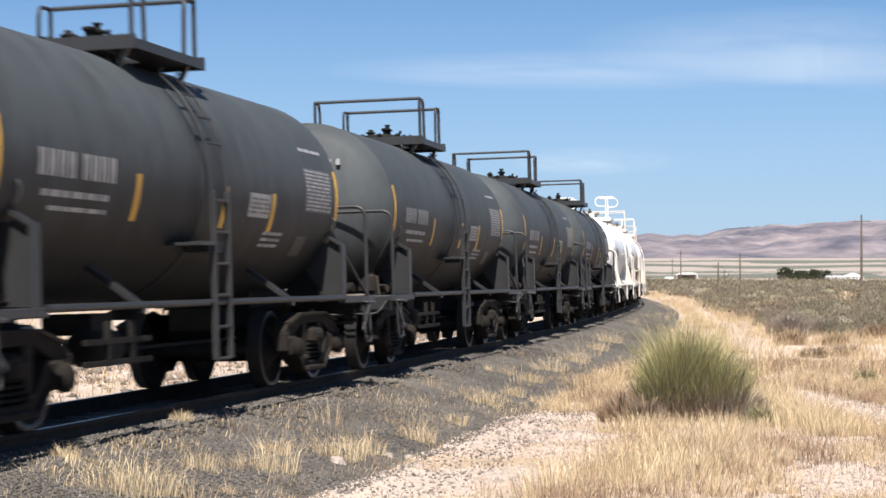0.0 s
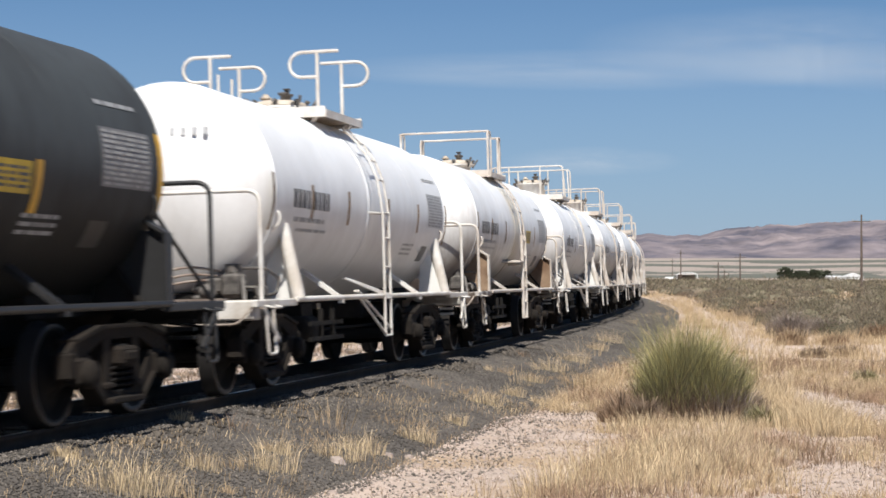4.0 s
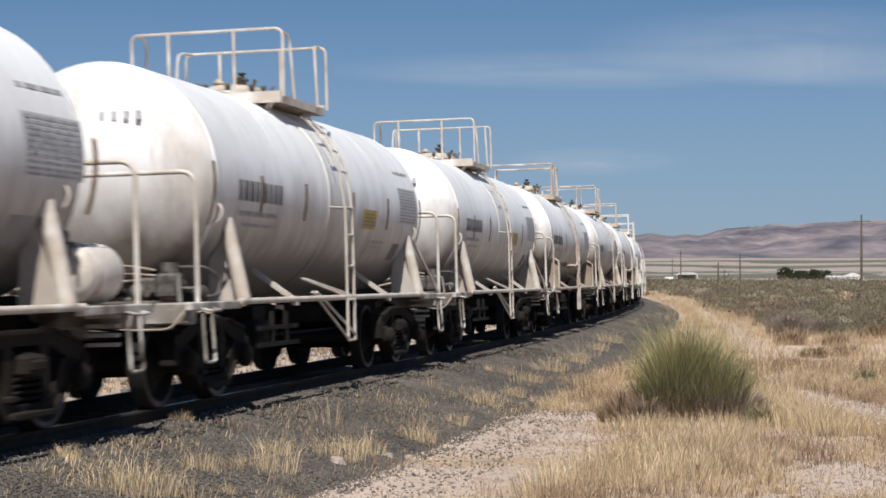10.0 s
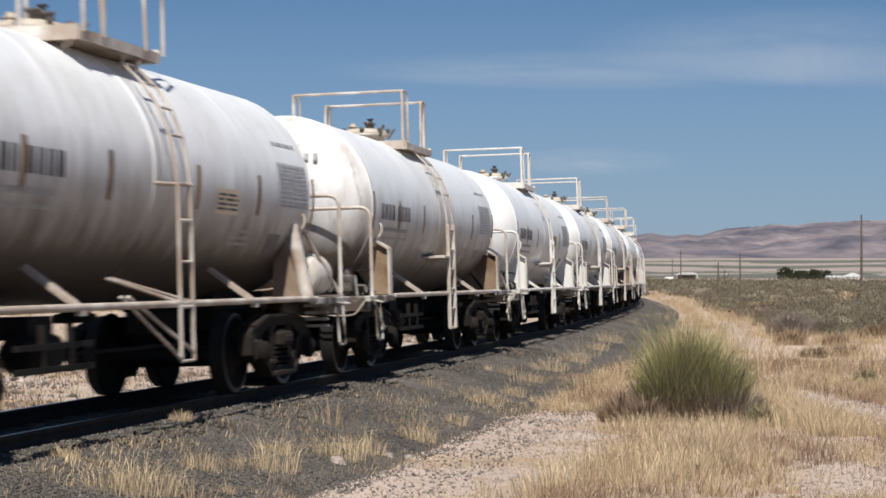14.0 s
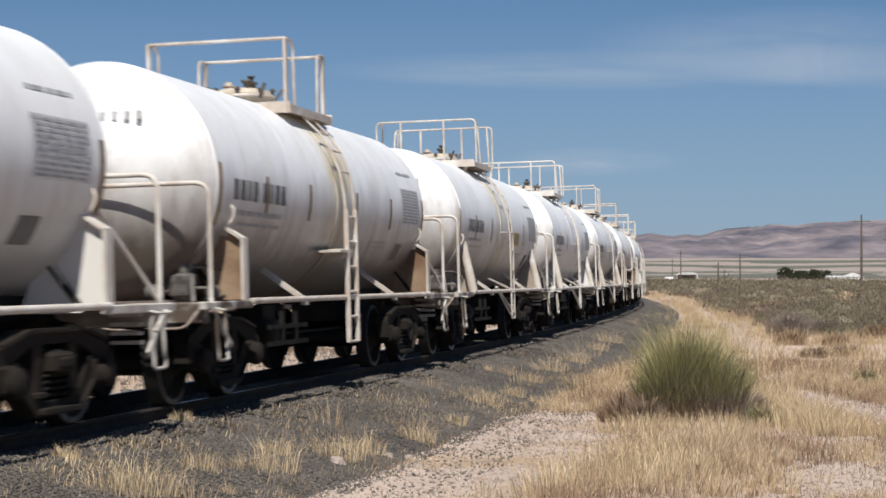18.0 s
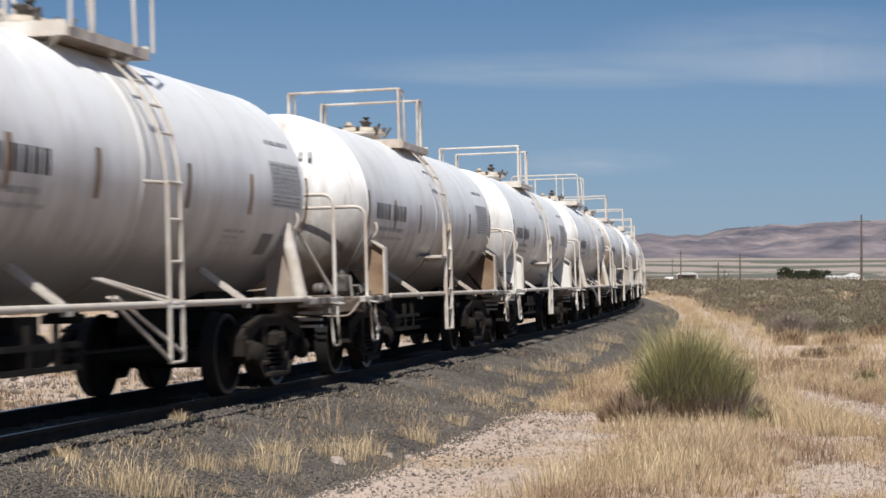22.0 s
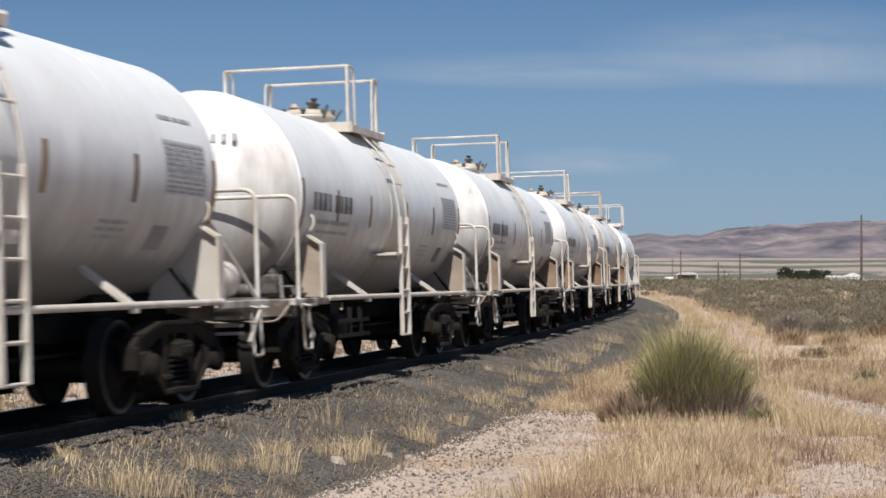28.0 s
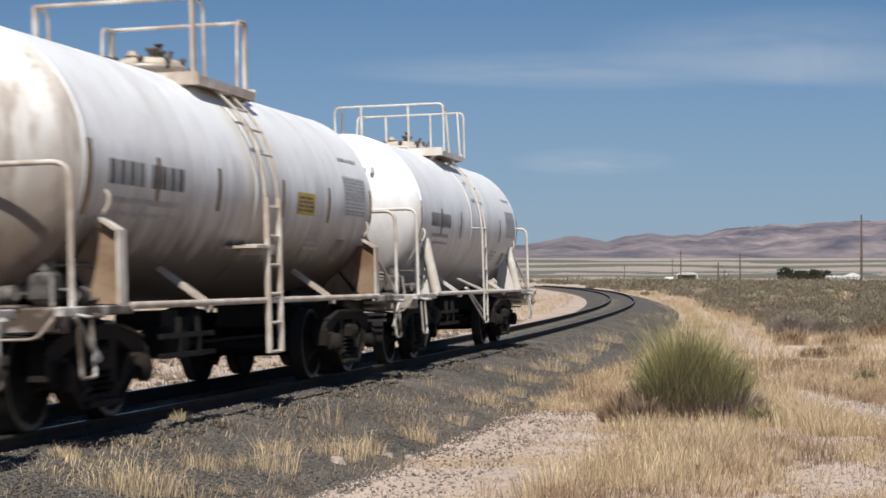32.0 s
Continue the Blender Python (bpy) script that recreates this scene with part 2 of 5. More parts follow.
M_BRASS = material("stained_valve_metal", (0.17, 0.145, 0.115), 0.55, metal=0.3, scale=7, color2=(0.05, 0.04, 0.032))
M_BLACK = material("black_rubber", (0.02, 0.02, 0.02), 0.7, var=0.1, scale=5)
M_RED = material("red_marker", (0.55, 0.05, 0.05), 0.5, var=0.1, scale=5)


def ground_material(name, base, litter, gravel):
    """Desert soil: pale clay, straw litter, scattered pebbles."""
    m = material(name, base, 0.95, var=0.10, scale=0.25, fine=7, fine_amount=0.22, bump=0.8)
    nt = m.node_tree
    b = nt.nodes["Principled BSDF"]
    colour = b.inputs["Base Color"].links[0].from_socket
    tc = nt.nodes.new("ShaderNodeTexCoord")
    for scale, lo, hi, tint, gain in ((0.5, 0.5, 0.62, litter, 0.85), (5.0, 0.58, 0.7, litter, 0.6), (0.8, 0.60, 0.66, gravel, 0.5)):
        n = nt.nodes.new("ShaderNodeTexNoise")
        n.inputs["Scale"].default_value, n.inputs["Detail"].default_value = scale, 7
        nt.links.new(tc.outputs["Object"], n.inputs["Vector"])
        r = nt.nodes.new("ShaderNodeMapRange")
        r.inputs["From Min"].default_value, r.inputs["From Max"].default_value, r.inputs["To Max"].default_value = lo, hi, gain
        nt.links.new(n.outputs["Fac"], r.inputs["Value"])
        mix = nt.nodes.new("ShaderNodeMix")
        mix.data_type = "RGBA"
        nt.links.new(r.outputs["Result"], mix.inputs["Factor"])
        nt.links.new(colour, mix.inputs["A"])
        mix.inputs["B"].default_value = (*tint, 1)
        colour = mix.outputs["Result"]
    nt.links.new(colour, b.inputs["Base Color"])
    return m


M_GROUND = ground_material("pale_dry_soil", (0.50, 0.40, 0.335), (0.34, 0.245, 0.155), (0.34, 0.295, 0.26))
M_BALLAST = material("grey_ballast", (0.112, 0.098, 0.086), 0.95, var=0.25, scale=0.8, fine=30, fine_amount=0.75, bump=1.0)
M_STONE = material("ballast_stone", (0.158, 0.139, 0.121), 0.9, var=0.25, scale=1.2, island=0.5)
M_PEBBLE = material("pale_pebble", (0.48, 0.395, 0.345), 0.9, var=0.15, scale=0.9, island=0.4)
M_STRAW = material("dry_straw_grass", (0.53, 0.415, 0.255), 0.85, scale=0.55, color2=(0.30, 0.205, 0.12), island=0.45, fine_amount=0.05)
M_STRAW_PALE = material("bleached_straw_stalks", (0.62, 0.50, 0.335), 0.85, scale=2.0, color2=(0.42, 0.315, 0.19), island=0.5)
M_SAGE = material("grey_green_brush", (0.125, 0.120, 0.070), 0.9, var=0.15, scale=0.30, fine_amount=0.45, bump=1.0, island=0.6, fine=9, color2=(0.180, 0.142, 0.105))
M_GREEN = material("green_broom_stems", (0.265, 0.245, 0.105), 0.85, var=0.12, scale=2.2, island=0.6, color2=(0.150, 0.142, 0.075))
M_BROWN_BRUSH = material("brown_dead_brush", (0.165, 0.115, 0.078), 0.9, var=0.15, scale=0.4, fine_amount=0.45, bump=1.0, island=0.25, fine=9, color2=(0.14, 0.110, 0.085))
M_BUNCH = material("brown_bunch_grass", (0.31, 0.205, 0.135), 0.85, var=0.15, scale=1.0, island=0.4)
M_GREY_TWIG = material("grey_mauve_twigs", (0.27, 0.225, 0.20), 0.9, scale=1.2, color2=(0.17, 0.135, 0.12), island=0.5)
M_REDBRUSH = material("russet_dead_brush", (0.24, 0.145, 0.085), 0.9, var=0.2, scale=1.0, island=0.5)
M_TIP = material("yellow_green_tips", (0.44, 0.39, 0.16), 0.85, var=0.12, scale=1.5, island=0.5)
M_TWIG = material("dead_brown_twigs", (0.23, 0.165, 0.115), 0.9, var=0.15, scale=1.5, island=0.4)
M_POLE = material("weathered_pole_wood", (0.13, 0.10, 0.08), 0.9, var=0.2, scale=3)
M_BARN = material("white_barn_sheet", (0.72, 0.72, 0.71), 0.5, var=0.06, scale=0.4)
M_TREE = material("dark_tree_foliage", (0.065, 0.078, 0.042), 0.9, var=0.2, scale=0.3, island=0.45)
# distance haze and the slopes' shading are put into the hill colours
M_HILL = material("hillside_with_painted_haze", (0.235, 0.196, 0.200), 0.95, var=0.1, scale=0.0085, color2=(0.074, 0.071, 0.096), fine=0.03, fine_amount=0.5)
# tan field, its colour paled for distance haze
M_FIELD_TAN = material("haze_paled_field", (0.34, 0.285, 0.245), 0.95, var=0.08, scale=0.01)
M_FIELD_GREEN = material("irrigated_field", (0.125, 0.128, 0.100), 0.95, var=0.1, scale=0.01)


# ---------------------------------------------------------------- mesh kit
class Kit:
    """Collects vertices and faces for one mesh."""

    def __init__(self):
        self.v, self.f, self.s, self.mi = [], [], [], []

    def add(self, verts, faces, smooth=False, m=None, mi=0):
        o = len(self.v)
        self.v += [tuple(m @ Vector(p)) if m else tuple(p) for p in verts]
        self.f += [tuple(i + o for i in f) for f in faces]
        self.s += [smooth] * len(faces)
        self.mi += list(mi) if isinstance(mi, list) else [mi] * len(faces)
        return self

    def box(self, x0, x1, y0, y1, z0, z1, m=None, bev=0.0):
        if x1 < x0: x0, x1 = x1, x0
        if y1 < y0: y0, y1 = y1, y0
        if z1 < z0: z0, z1 = z1, z0
        if bev:
            b = min(bev, (x1 - x0) * .4, (y1 - y0) * .4, (z1 - z0) * .4)
            vs = []
            for z, e in ((z0, b), (z0 + b, 0), (z1 - b, 0), (z1, b)):
                xa, xb, ya, yb = x0 + e, x1 - e, y0 + e, y1 - e
                vs += [(xa + b, ya, z), (xb - b, ya, z), (xb, ya + b, z), (xb, yb - b, z), (xb - b, yb, z), (xa + b, yb, z), (xa, yb - b, z), (xa, ya + b, z)]
            fs = [tuple(range(7, -1, -1)), tuple(range(24, 32))]
            for k in range(3):
                fs += [(k * 8 + i, k * 8 + (i + 1) % 8, k * 8 + 8 + (i + 1) % 8, k * 8 + 8 + i) for i in range(8)]
            return self.add(vs, fs, False, m)
        vs = [(x, y, z) for z in (z0, z1) for y in (y0, y1) for x in (x0, x1)]
        return self.add(vs, [(0, 2, 3, 1), (4, 5, 7, 6), (0, 1, 5, 4), (2, 6, 7, 3), (0, 4, 6, 2), (1, 3, 7, 5)], False, m)

    def tube(self, path, r, n=8, caps=True):
        """A round bar along a path."""
        P = [Vector(p) for p in path]
        vs, fs = [], []
        ref = None
        for i, p in enumerate(P):
            d = (P[min(i + 1, len(P) - 1)] - P[max(i - 1, 0)]).normalized()
            if ref is None:
                ref = Vector((0, 0, 1)) if abs(d.z) < 0.9 else Vector((1, 0, 0))
            u = (ref - d * ref.dot(d)).normalized()
            ref = u
            w = d.cross(u)
            rr = r[i] if isinstance(r, (list, tuple)) else r
            vs += [tuple(p + (u * math.cos(a) + w * math.sin(a)) * rr) for a in (2 * math.pi * k / n for k in range(n))]
        for i in range(len(P) - 1):
            fs += [(i * n + k, i * n + (k + 1) % n, (i + 1) * n + (k + 1) % n, (i + 1) * n + k) for k in range(n)]
        self.add(vs, fs, True)
        if caps:
            self.add(vs[:n][::-1], [tuple(range(n))])
            self.add(vs[-n:], [tuple(range(n))])
        return self

    def bar(self, a, b, w, h, bev=0.0):
        """A flat bar from a to b, w wide (level) and h high."""
        a, b = Vector(a), Vector(b)
        d = b - a
        side = Vector((0, 0, 1)).cross(d)
        side = side.normalized() if side.length > 1e-4 else Vector((0, 1, 0))
        up = d.normalized().cross(side)
        m = Matrix((d.normalized(), side, up)).transposed().to_4x4()
        m.translation = a
        return self.box(0, d.length, -w / 2, w / 2, -h / 2, h / 2, m, bev)

    def spin(self, prof, n=24, m=None, smooth=True, seg_mat=None):
        """Turns a profile of (x, r) about the x axis."""
        vs, fs = [], []
        for x, r in prof:
            vs += [(x, r * math.cos(2 * math.pi * k / n), r * math.sin(2 * math.pi * k / n)) for k in range(n)]
        for i in range(len(prof) - 1):
            fs += [(i * n + k, (i + 1) * n + k, (i + 1) * n + (k + 1) % n, i * n + (k + 1) % n) for k in range(n)]
        caps = [tuple(range(n)), tuple((len(prof) - 1) * n + k for k in range(n - 1, -1, -1))]
        mi = [seg_mat[i] for i in range(len(prof) - 1) for _ in range(n)] if seg_mat else 0
        self.add(vs, fs, smooth, m, mi)
        for c in caps:
            self.add([vs[i] for i in c], [tuple(range(n))], False, m)
        return self

    def plate(self, pts, t, m=None):
        """A flat plate with the outline pts in the x-z plane, t thick about y = 0."""
        n = len(pts)
        vs = [(x, -t / 2, z) for x, z in pts] + [(x, t / 2, z) for x, z in pts]
        fs = [tuple(range(n)), tuple(range(2 * n - 1, n - 1, -1))] + [(i, n + i, n + (i + 1) % n, (i + 1) % n) for i in range(n)]
        return self.add(vs, fs, False, m)

    def mesh(self, name, mat):
        me = bpy.data.meshes.new(name)
        me.from_pydata(self.v, [], self.f)
        me.polygons.foreach_set("use_smooth", self.s)
        for one in (mat if isinstance(mat, (list, tuple)) else [mat]):
            me.materials.append(one)
        if any(self.mi):
            me.polygons.foreach_set("material_index", self.mi)
        me.update()
        return me


def part(name, kit, mat, parent=None, label="", at=None):
    me = kit if isinstance(kit, bpy.types.Mesh) else kit.mesh(name, mat)
    ob = new(name, me)
    if parent:
        ob.parent = parent
    if at:
        ob.matrix_basis = at
    if label:
        tagged(ob, label)
    return ob


# ---------------------------------------------------------------- ground
def ground_z(x, y):
    """Height of the natural ground."""
    d = math.hypot(x, y)
    near = max(0.0, 1 - d / 120)
    return -0.52 + GRADE * max(min(d, 260) - 10, 0) + near * (0.10 * noise.noise((x * 0.12, y * 0.12, 3.1)) + 0.035 * noise.noise((x * 0.9, y * 0.9, 7.7)))


def band(name, cols, s0, s1, step, mat, rough=0.0):
    """A mesh along the track; cols: (v, w) pairs across."""
    k = Kit()
    ss = np.arange(s0, s1 + 0.01, step)
    n = len(cols)
    for s in ss:
        for j, (v, w) in enumerate(cols):
            p = on_track(s, v, w)[0]
            if rough and 0 < j < n - 1:
                p.z += rough * noise.noise((p.x * 1.3, p.y * 1.3, 0.7))
                p.x += rough * 2 * noise.noise((p.x * 0.7, p.y * 0.7, 4.7))
            k.v.append(tuple(p))
    for i in range(len(ss) - 1):
        for j in range(n - 1):
            k.f.append((i * n + j, (i + 1) * n + j, (i + 1) * n + j + 1, i * n + j + 1))
            k.s.append(True)
            k.mi.append(0)
    return k


def ground():
    k = Kit()
    ys = [-400, -150, -60, -30, -10, 0, 6, 9] + list(np.arange(10, 60, 0.6)) + list(np.arange(60, 140, 3.0)) + list(np.arange(140, 300, 12.0)) + [320, 380, 460, 600, 800, 1100, 1500, 2000, 2600, 3400, 4400]
    xs = [-1, -.6, -.4, -.3] + list(np.arange(-.26, .2601, .008)) + [.3, .4, .6, 1]
    for y in ys:
        w = max(abs(y), 40) * 1.0
        for a in xs:
            x = a * w * (1.0 if y > 0 else 2.0)
            k.v.append((x, y, ground_z(x, y)))
    n = len(xs)
    for i in range(len(ys) - 1):
        for j in range(n - 1):
            k.f.append((i * n + j, i * n + j + 1, (i + 1) * n + j + 1, (i + 1) * n + j))
            k.s.append(True)
            k.mi.append(0)
    tagged(part("ground", k, M_GROUND), "dry pale desert soil with gravel and straw litter", "ground", kind="structure")


ground()
tagged(part("ballast", band("ballast", [(-4.1, -0.95), (-2.9, -0.6), (-1.7, -0.22), (-.95, -.13), (-.66, -.17), (.66, -.17), (.92, -.12), (1.35, -.17), (1.75, -0.25), (2.3, -.39), (2.8, -.51), (3.3, -.68), (4.0, -0.95)], -60, 330, 1.0, M_BALLAST, 0.012), M_BALLAST),
       "dark grey crushed stone ballast bed of the track", "ballast", kind="structure")


def railway_track():
    track = new("railway_track")
    tagged(track, "single curved railway track with rusty rails on wooden ties", "railway track", kind="structure")
    for v in (-0.755, 0.755):
        part("rail", band("rail", [(v - .07, -.17), (v - .065, -.155), (v - .012, -.14), (v - .012, -.05), (v - .036, -.035), (v - .036, -.006), (v - .028, 0), (v + .028, 0), (v + .036, -.006), (v + .036, -.035), (v + .012, -.05), (v + .012, -.14), (v + .065, -.155), (v + .07, -.17)],
                          -60, 330, 1.0, M_RAILSIDE), M_RAILSIDE, track)
        part("rail_head", band("rail_head", [(v - .024, .0005), (v - .016, .003), (v + .016, .003), (v + .024, .0005)], -60, 330, 1.0, M_TREAD), M_TREAD, track, "polished steel running surface")
    tie = Kit().box(-.11, .11, -1.3, 1.3, -.34, -.172, bev=.012).mesh("tie", M_TIE)
    rnd = random.Random(5)
    s = -4.0
    while s < 130:
        p, th = on_track(s, rnd.uniform(-.05, .05))
        part("tie", tie, M_TIE, track, at=Matrix.Translation(p) @ Matrix.Rotation(math.pi / 2 - th + rnd.uniform(-.03, .03), 4, "Z"))
        s += 0.52


railway_track()


# ---------------------------------------------------------------- tank cars
R, ZC, HALF = 1.28, 2.33, 4.74


def round_tank(a, r=R):
    """A point of the tank's skin at the angle a (degrees above level) on the +y side: (y, z)."""
    return r * math.cos(radians(a)), ZC + r * math.sin(radians(a))


def decal(k, side, x0, x1, a0, a1, lift=0.004, n=6):
    """A painted patch lying on the tank between two places along it and two angles."""
    vs, fs = [], []
    for i in range(n + 1):
        y, z = round_tank(a0 + (a1 - a0) * i / n, R + lift)
        vs += [(x0, side * y, z), (x1, side * y, z)]
    for i in range(n):
        f = (2 * i, 2 * i + 1, 2 * i + 3, 2 * i + 2)
        fs.append(f if side < 0 else f[::-1])
    return k.add(vs, fs, True)


def stencil_lines(k, side, x0, x1, a0, a1, rows, rnd, lift=0.006):
    """Small print: rows of plain bars."""
    for i in range(rows):
        h = (a1 - a0) / rows
        x = x0
        while x < x1 - .05:
            w = min(rnd.uniform(.08, .3), x1 - x)
            decal(k, side, x, x + w, a0 + h * (i + .2), a0 + h * (i + .72), lift, 1)
            x += w + rnd.uniform(.03, .06)
    return k


def helix(r, z0, z1, turns, wire, cx=0, cy=0):
    n = turns * 9
    return [(cx + r * math.cos(2 * math.pi * i / 9), cy + r * math.sin(2 * math.pi * i / 9), z0 + (z1 - z0) * i / n) for i in range(n + 1)]


def bend(pts, r=0.09, n=4):
    """Rounds the corners of a bent bar's path."""
    P = [Vector(p) for p in pts]
    out = [P[0]]
    for a, b, c in zip(P, P[1:], P[2:]):
        u, w = (a - b), (c - b)
        d = min(r, u.length * .45, w.length * .45)
        p, q = b + u.normalized() * d, b + w.normalized() * d
        out += [(p * (1 - t) ** 2 + b * 2 * t * (1 - t) + q * t * t) for t in (i / n for i in range(n + 1))]
    out.append(P[-1])
    return [tuple(p) for p in out]


# meshes shared by all trucks
WHEEL_PROFILE = [(-1.12, .07), (-.90, .075), (-.86, .14), (-.80, .17), (-.77, .21), (-.745, .35), (-.825, .395), (-.83, .445), (-.825, .455), (-.70, .462), (-.685, .486), (-.665, .486), (-.66, .40), (-.70, .36), (-.715, .21), (-.66, .15), (-.62, .085)]
WHEEL_PROFILE += [(-x, r) for x, r in reversed(WHEEL_PROFILE)]
_n = len(WHEEL_PROFILE)
WHEELSET_MESH = Kit().spin(WHEEL_PROFILE, 32, pose(0, 0, 0, 0, 0, 90), True, [1 if i in (6, 7, _n - 9, _n - 8) else 0 for i in range(_n - 1)]).mesh("wheelset", [M_WHEEL, M_RIM])
sf = Kit()
SIDE_T = 0.13
for pts in ([(-1.14, .50), (-1.16, .66), (-1.00, .76), (-.52, .87), (.52, .87), (1.00, .76), (1.16, .66), (1.14, .50), (1.03, .60), (.80, .62), (.44, .75), (-.44, .75), (-.80, .62), (-1.03, .60)],
            [(-.80, .62), (-.70, .62), (-.38, .27), (.38, .27), (.70, .62), (.80, .62), (.74, .40), (.44, .15), (-.44, .15), (-.74, .40)],
            [(-.40, .26), (-.27, .26), (-.25, .76), (-.42, .76)], [(.27, .26), (.40, .26), (.42, .76), (.25, .76)]):
    sf.plate(pts, SIDE_T)
for e in (-1, 1):      # flanges along the upper and lower members
    sf.bar((e * .50, 0, .865), (e * 1.02, 0, .755), .20, .035).bar((e * .42, 0, .165), (e * .73, 0, .40), .20, .035)
    sf.box(e * .89 - .15, e * .89 + .15, -.10, .10, .36, .61, bev=.03)
    sf.box(e * 1.12 - .05, e * 1.12 + .05, -.09, .09, .42, .66, bev=.02)
    sf.box(e * .335 - .09, e * .335 + .09, -.10, .10, .30, .36, bev=.015)
sf.bar((-.5, 0, .865), (.5, 0, .865), .20, .035)
sf.box(-.36, .36, -.13, .13, .16, .225, bev=.015)
sf.box(-.20, .20, -.16, .16, .50, .68, bev=.03).box(-.14, .14, -.18, .18, .54, .64, bev=.02)
SIDE_MESH = sf.mesh("side_frame", M_CAST)
SPRING_MESH = Kit()
for bx in (-.18, 0.0, .18):
    SPRING_MESH.tube(helix(.07, .23, .50, 5, .016, bx), .017, 5)
SPRING_MESH = SPRING_MESH.mesh("spring", M_IRON)
CAP_MESH = Kit().spin([(-.07, .09), (-.02, .125), (.05, .125), (.075, .10), (.09, .04)], 16, pose(0, 0, 0, 0, 0, 90)).mesh("bearing_cap", M_CAST)
BOLSTER_MESH = Kit().box(-.16, .16, -1.12, 1.12, .50, .70, bev=.03).box(-.3, .3, -.3, .3, .68, .80, bev=.03).mesh("bolster", M_IRON)
TRANSOM_MESH = Kit().box(-.62, .62, -.50, .50, .30, .56, bev=.04).bar((-.6, -.62, .34), (.6, -.62, .34), .06, .08).bar((-.6, .62, .34), (.6, .62, .34), .06, .08).mesh("brake_rigging", M_IRON)
BEAM_MESH = Kit().bar((0, -.75, .40), (0, .75, .40), .08, .10).bar((0, -.7, .40), (.25, 0, .45), .05, .06).bar((0, .7, .40), (.25, 0, .45), .05, .06).box(-.05, .03, -.8, -.7, .3, .55).box(-.05, .03, .7, .8, .3, .55).mesh("brake_beam", M_IRON)


def truck(car, x):
    t = part("truck", BOLSTER_MESH, None, car, "grimy cast steel two-axle truck", pose(x, 0, 0))
    for side in (-1, 1):
        part("side_frame", SIDE_MESH, None, t, at=pose(0, side * 1.02, 0))
        part("spring", SPRING_MESH, None, t, at=pose(0, side * 1.02, 0))
        for dx in (-.89, .89):
            part("bearing_cap", CAP_MESH, None, t, at=pose(dx, side * 1.14, .46, 0, 0, 0 if side > 0 else 180))
    for dx in (-.89, .89):
        w = part("wheelset", WHEELSET_MESH, None, t, at=pose(dx, 0, .459))
        if dx > 0:
            part("brake_rigging", TRANSOM_MESH, None, t)
        part("brake_beam", BEAM_MESH, None, t, at=pose(dx * .43, 0, 0, 0, 0, 0 if dx > 0 else 180))


def end_gear(car, kind, e, fm, short=False):
    """The end platform of a car at the +x (e = 1) or -x (e = -1) end."""
    X = lambda x: e * x
    dirty = fm if kind == "D" else M_FRAME_E
    part("end_sill", Kit().box(X(5.72), X(5.92), -1.36, 1.36, .84, 1.06, bev=.02), M_FRAME_E if kind != "D" else fm, car)
    part("end_deck", Kit().box(X(4.62), X(5.715), -1.3, 1.3, 1.005, 1.04), M_DECK if kind != "D" else fm, car, "rust-stained end platform")
    for side in (-1, 1):
        part("deck_edge", Kit().box(X(4.45), X(6.0), side * 1.33, side * 1.41, .975, 1.06, bev=.012), fm if kind == "D" else M_FRAME_E, car)
        # stirrup steps hanging from the corner
        for xx in (5.68,):
            part("stirrup_step", Kit().tube(bend([(X(xx), side * 1.40, .95), (X(xx), side * 1.43, .46), (X(xx - .28), side * 1.43, .46), (X(xx - .28), side * 1.40, .95)], .05), .017, 6), dirty, car)
            part("grab_iron", Kit().tube(bend([(X(xx + .02), side * 1.41, .99), (X(xx + .02), side * 1.50, .97), (X(xx - .32), side * 1.50, .97), (X(xx - .32), side * 1.41, .99)], .04), .014, 6), dirty, car)
        if kind != "B":
            part("step_brace", Kit().bar((X(5.75), side * 1.40, .98), (X(5.28), side * 1.42, .60), .03, .055), dirty, car)
    # bent handrail across the end
    zr = 2.35 if kind == "B" else 2.26
    for xx in (5.45 if short and e < 0 else 5.72,):
        part("end_handrail", Kit().tube(bend([(X(xx), -1.37, 1.05), (X(xx), -1.37, zr), (X(xx), 1.37, zr), (X(xx), 1.37, 1.05)], .16, 6), .025, 8), fm, car)
    if kind != "C" and not short and (e > 0 or kind == "D"):
        part("end_brace", Kit().tube([(X(4.72), -1.12, 2.0), (X(5.7), -1.37, 1.08)], .022, 6), fm, car)
    # coupler
    part("coupler", Kit().box(X(5.9), X(6.25), -.12, .12, .72, .95, bev=.03).box(X(6.2), X(6.48), -.17, .15, .68, .98, bev=.05).tube([(X(5.95), -1.2, .80), (X(6.1), -.3, .88), (X(6.15), 0, .97)], .015, 5), M_IRON, car)
    part("air_hose", Kit().tube([(X(6.0), .38, .78), (X(6.2), .38, .72), (X(6.35), .38, .55), (X(6.45), .34, .45)], .028, 7), M_BLACK, car)


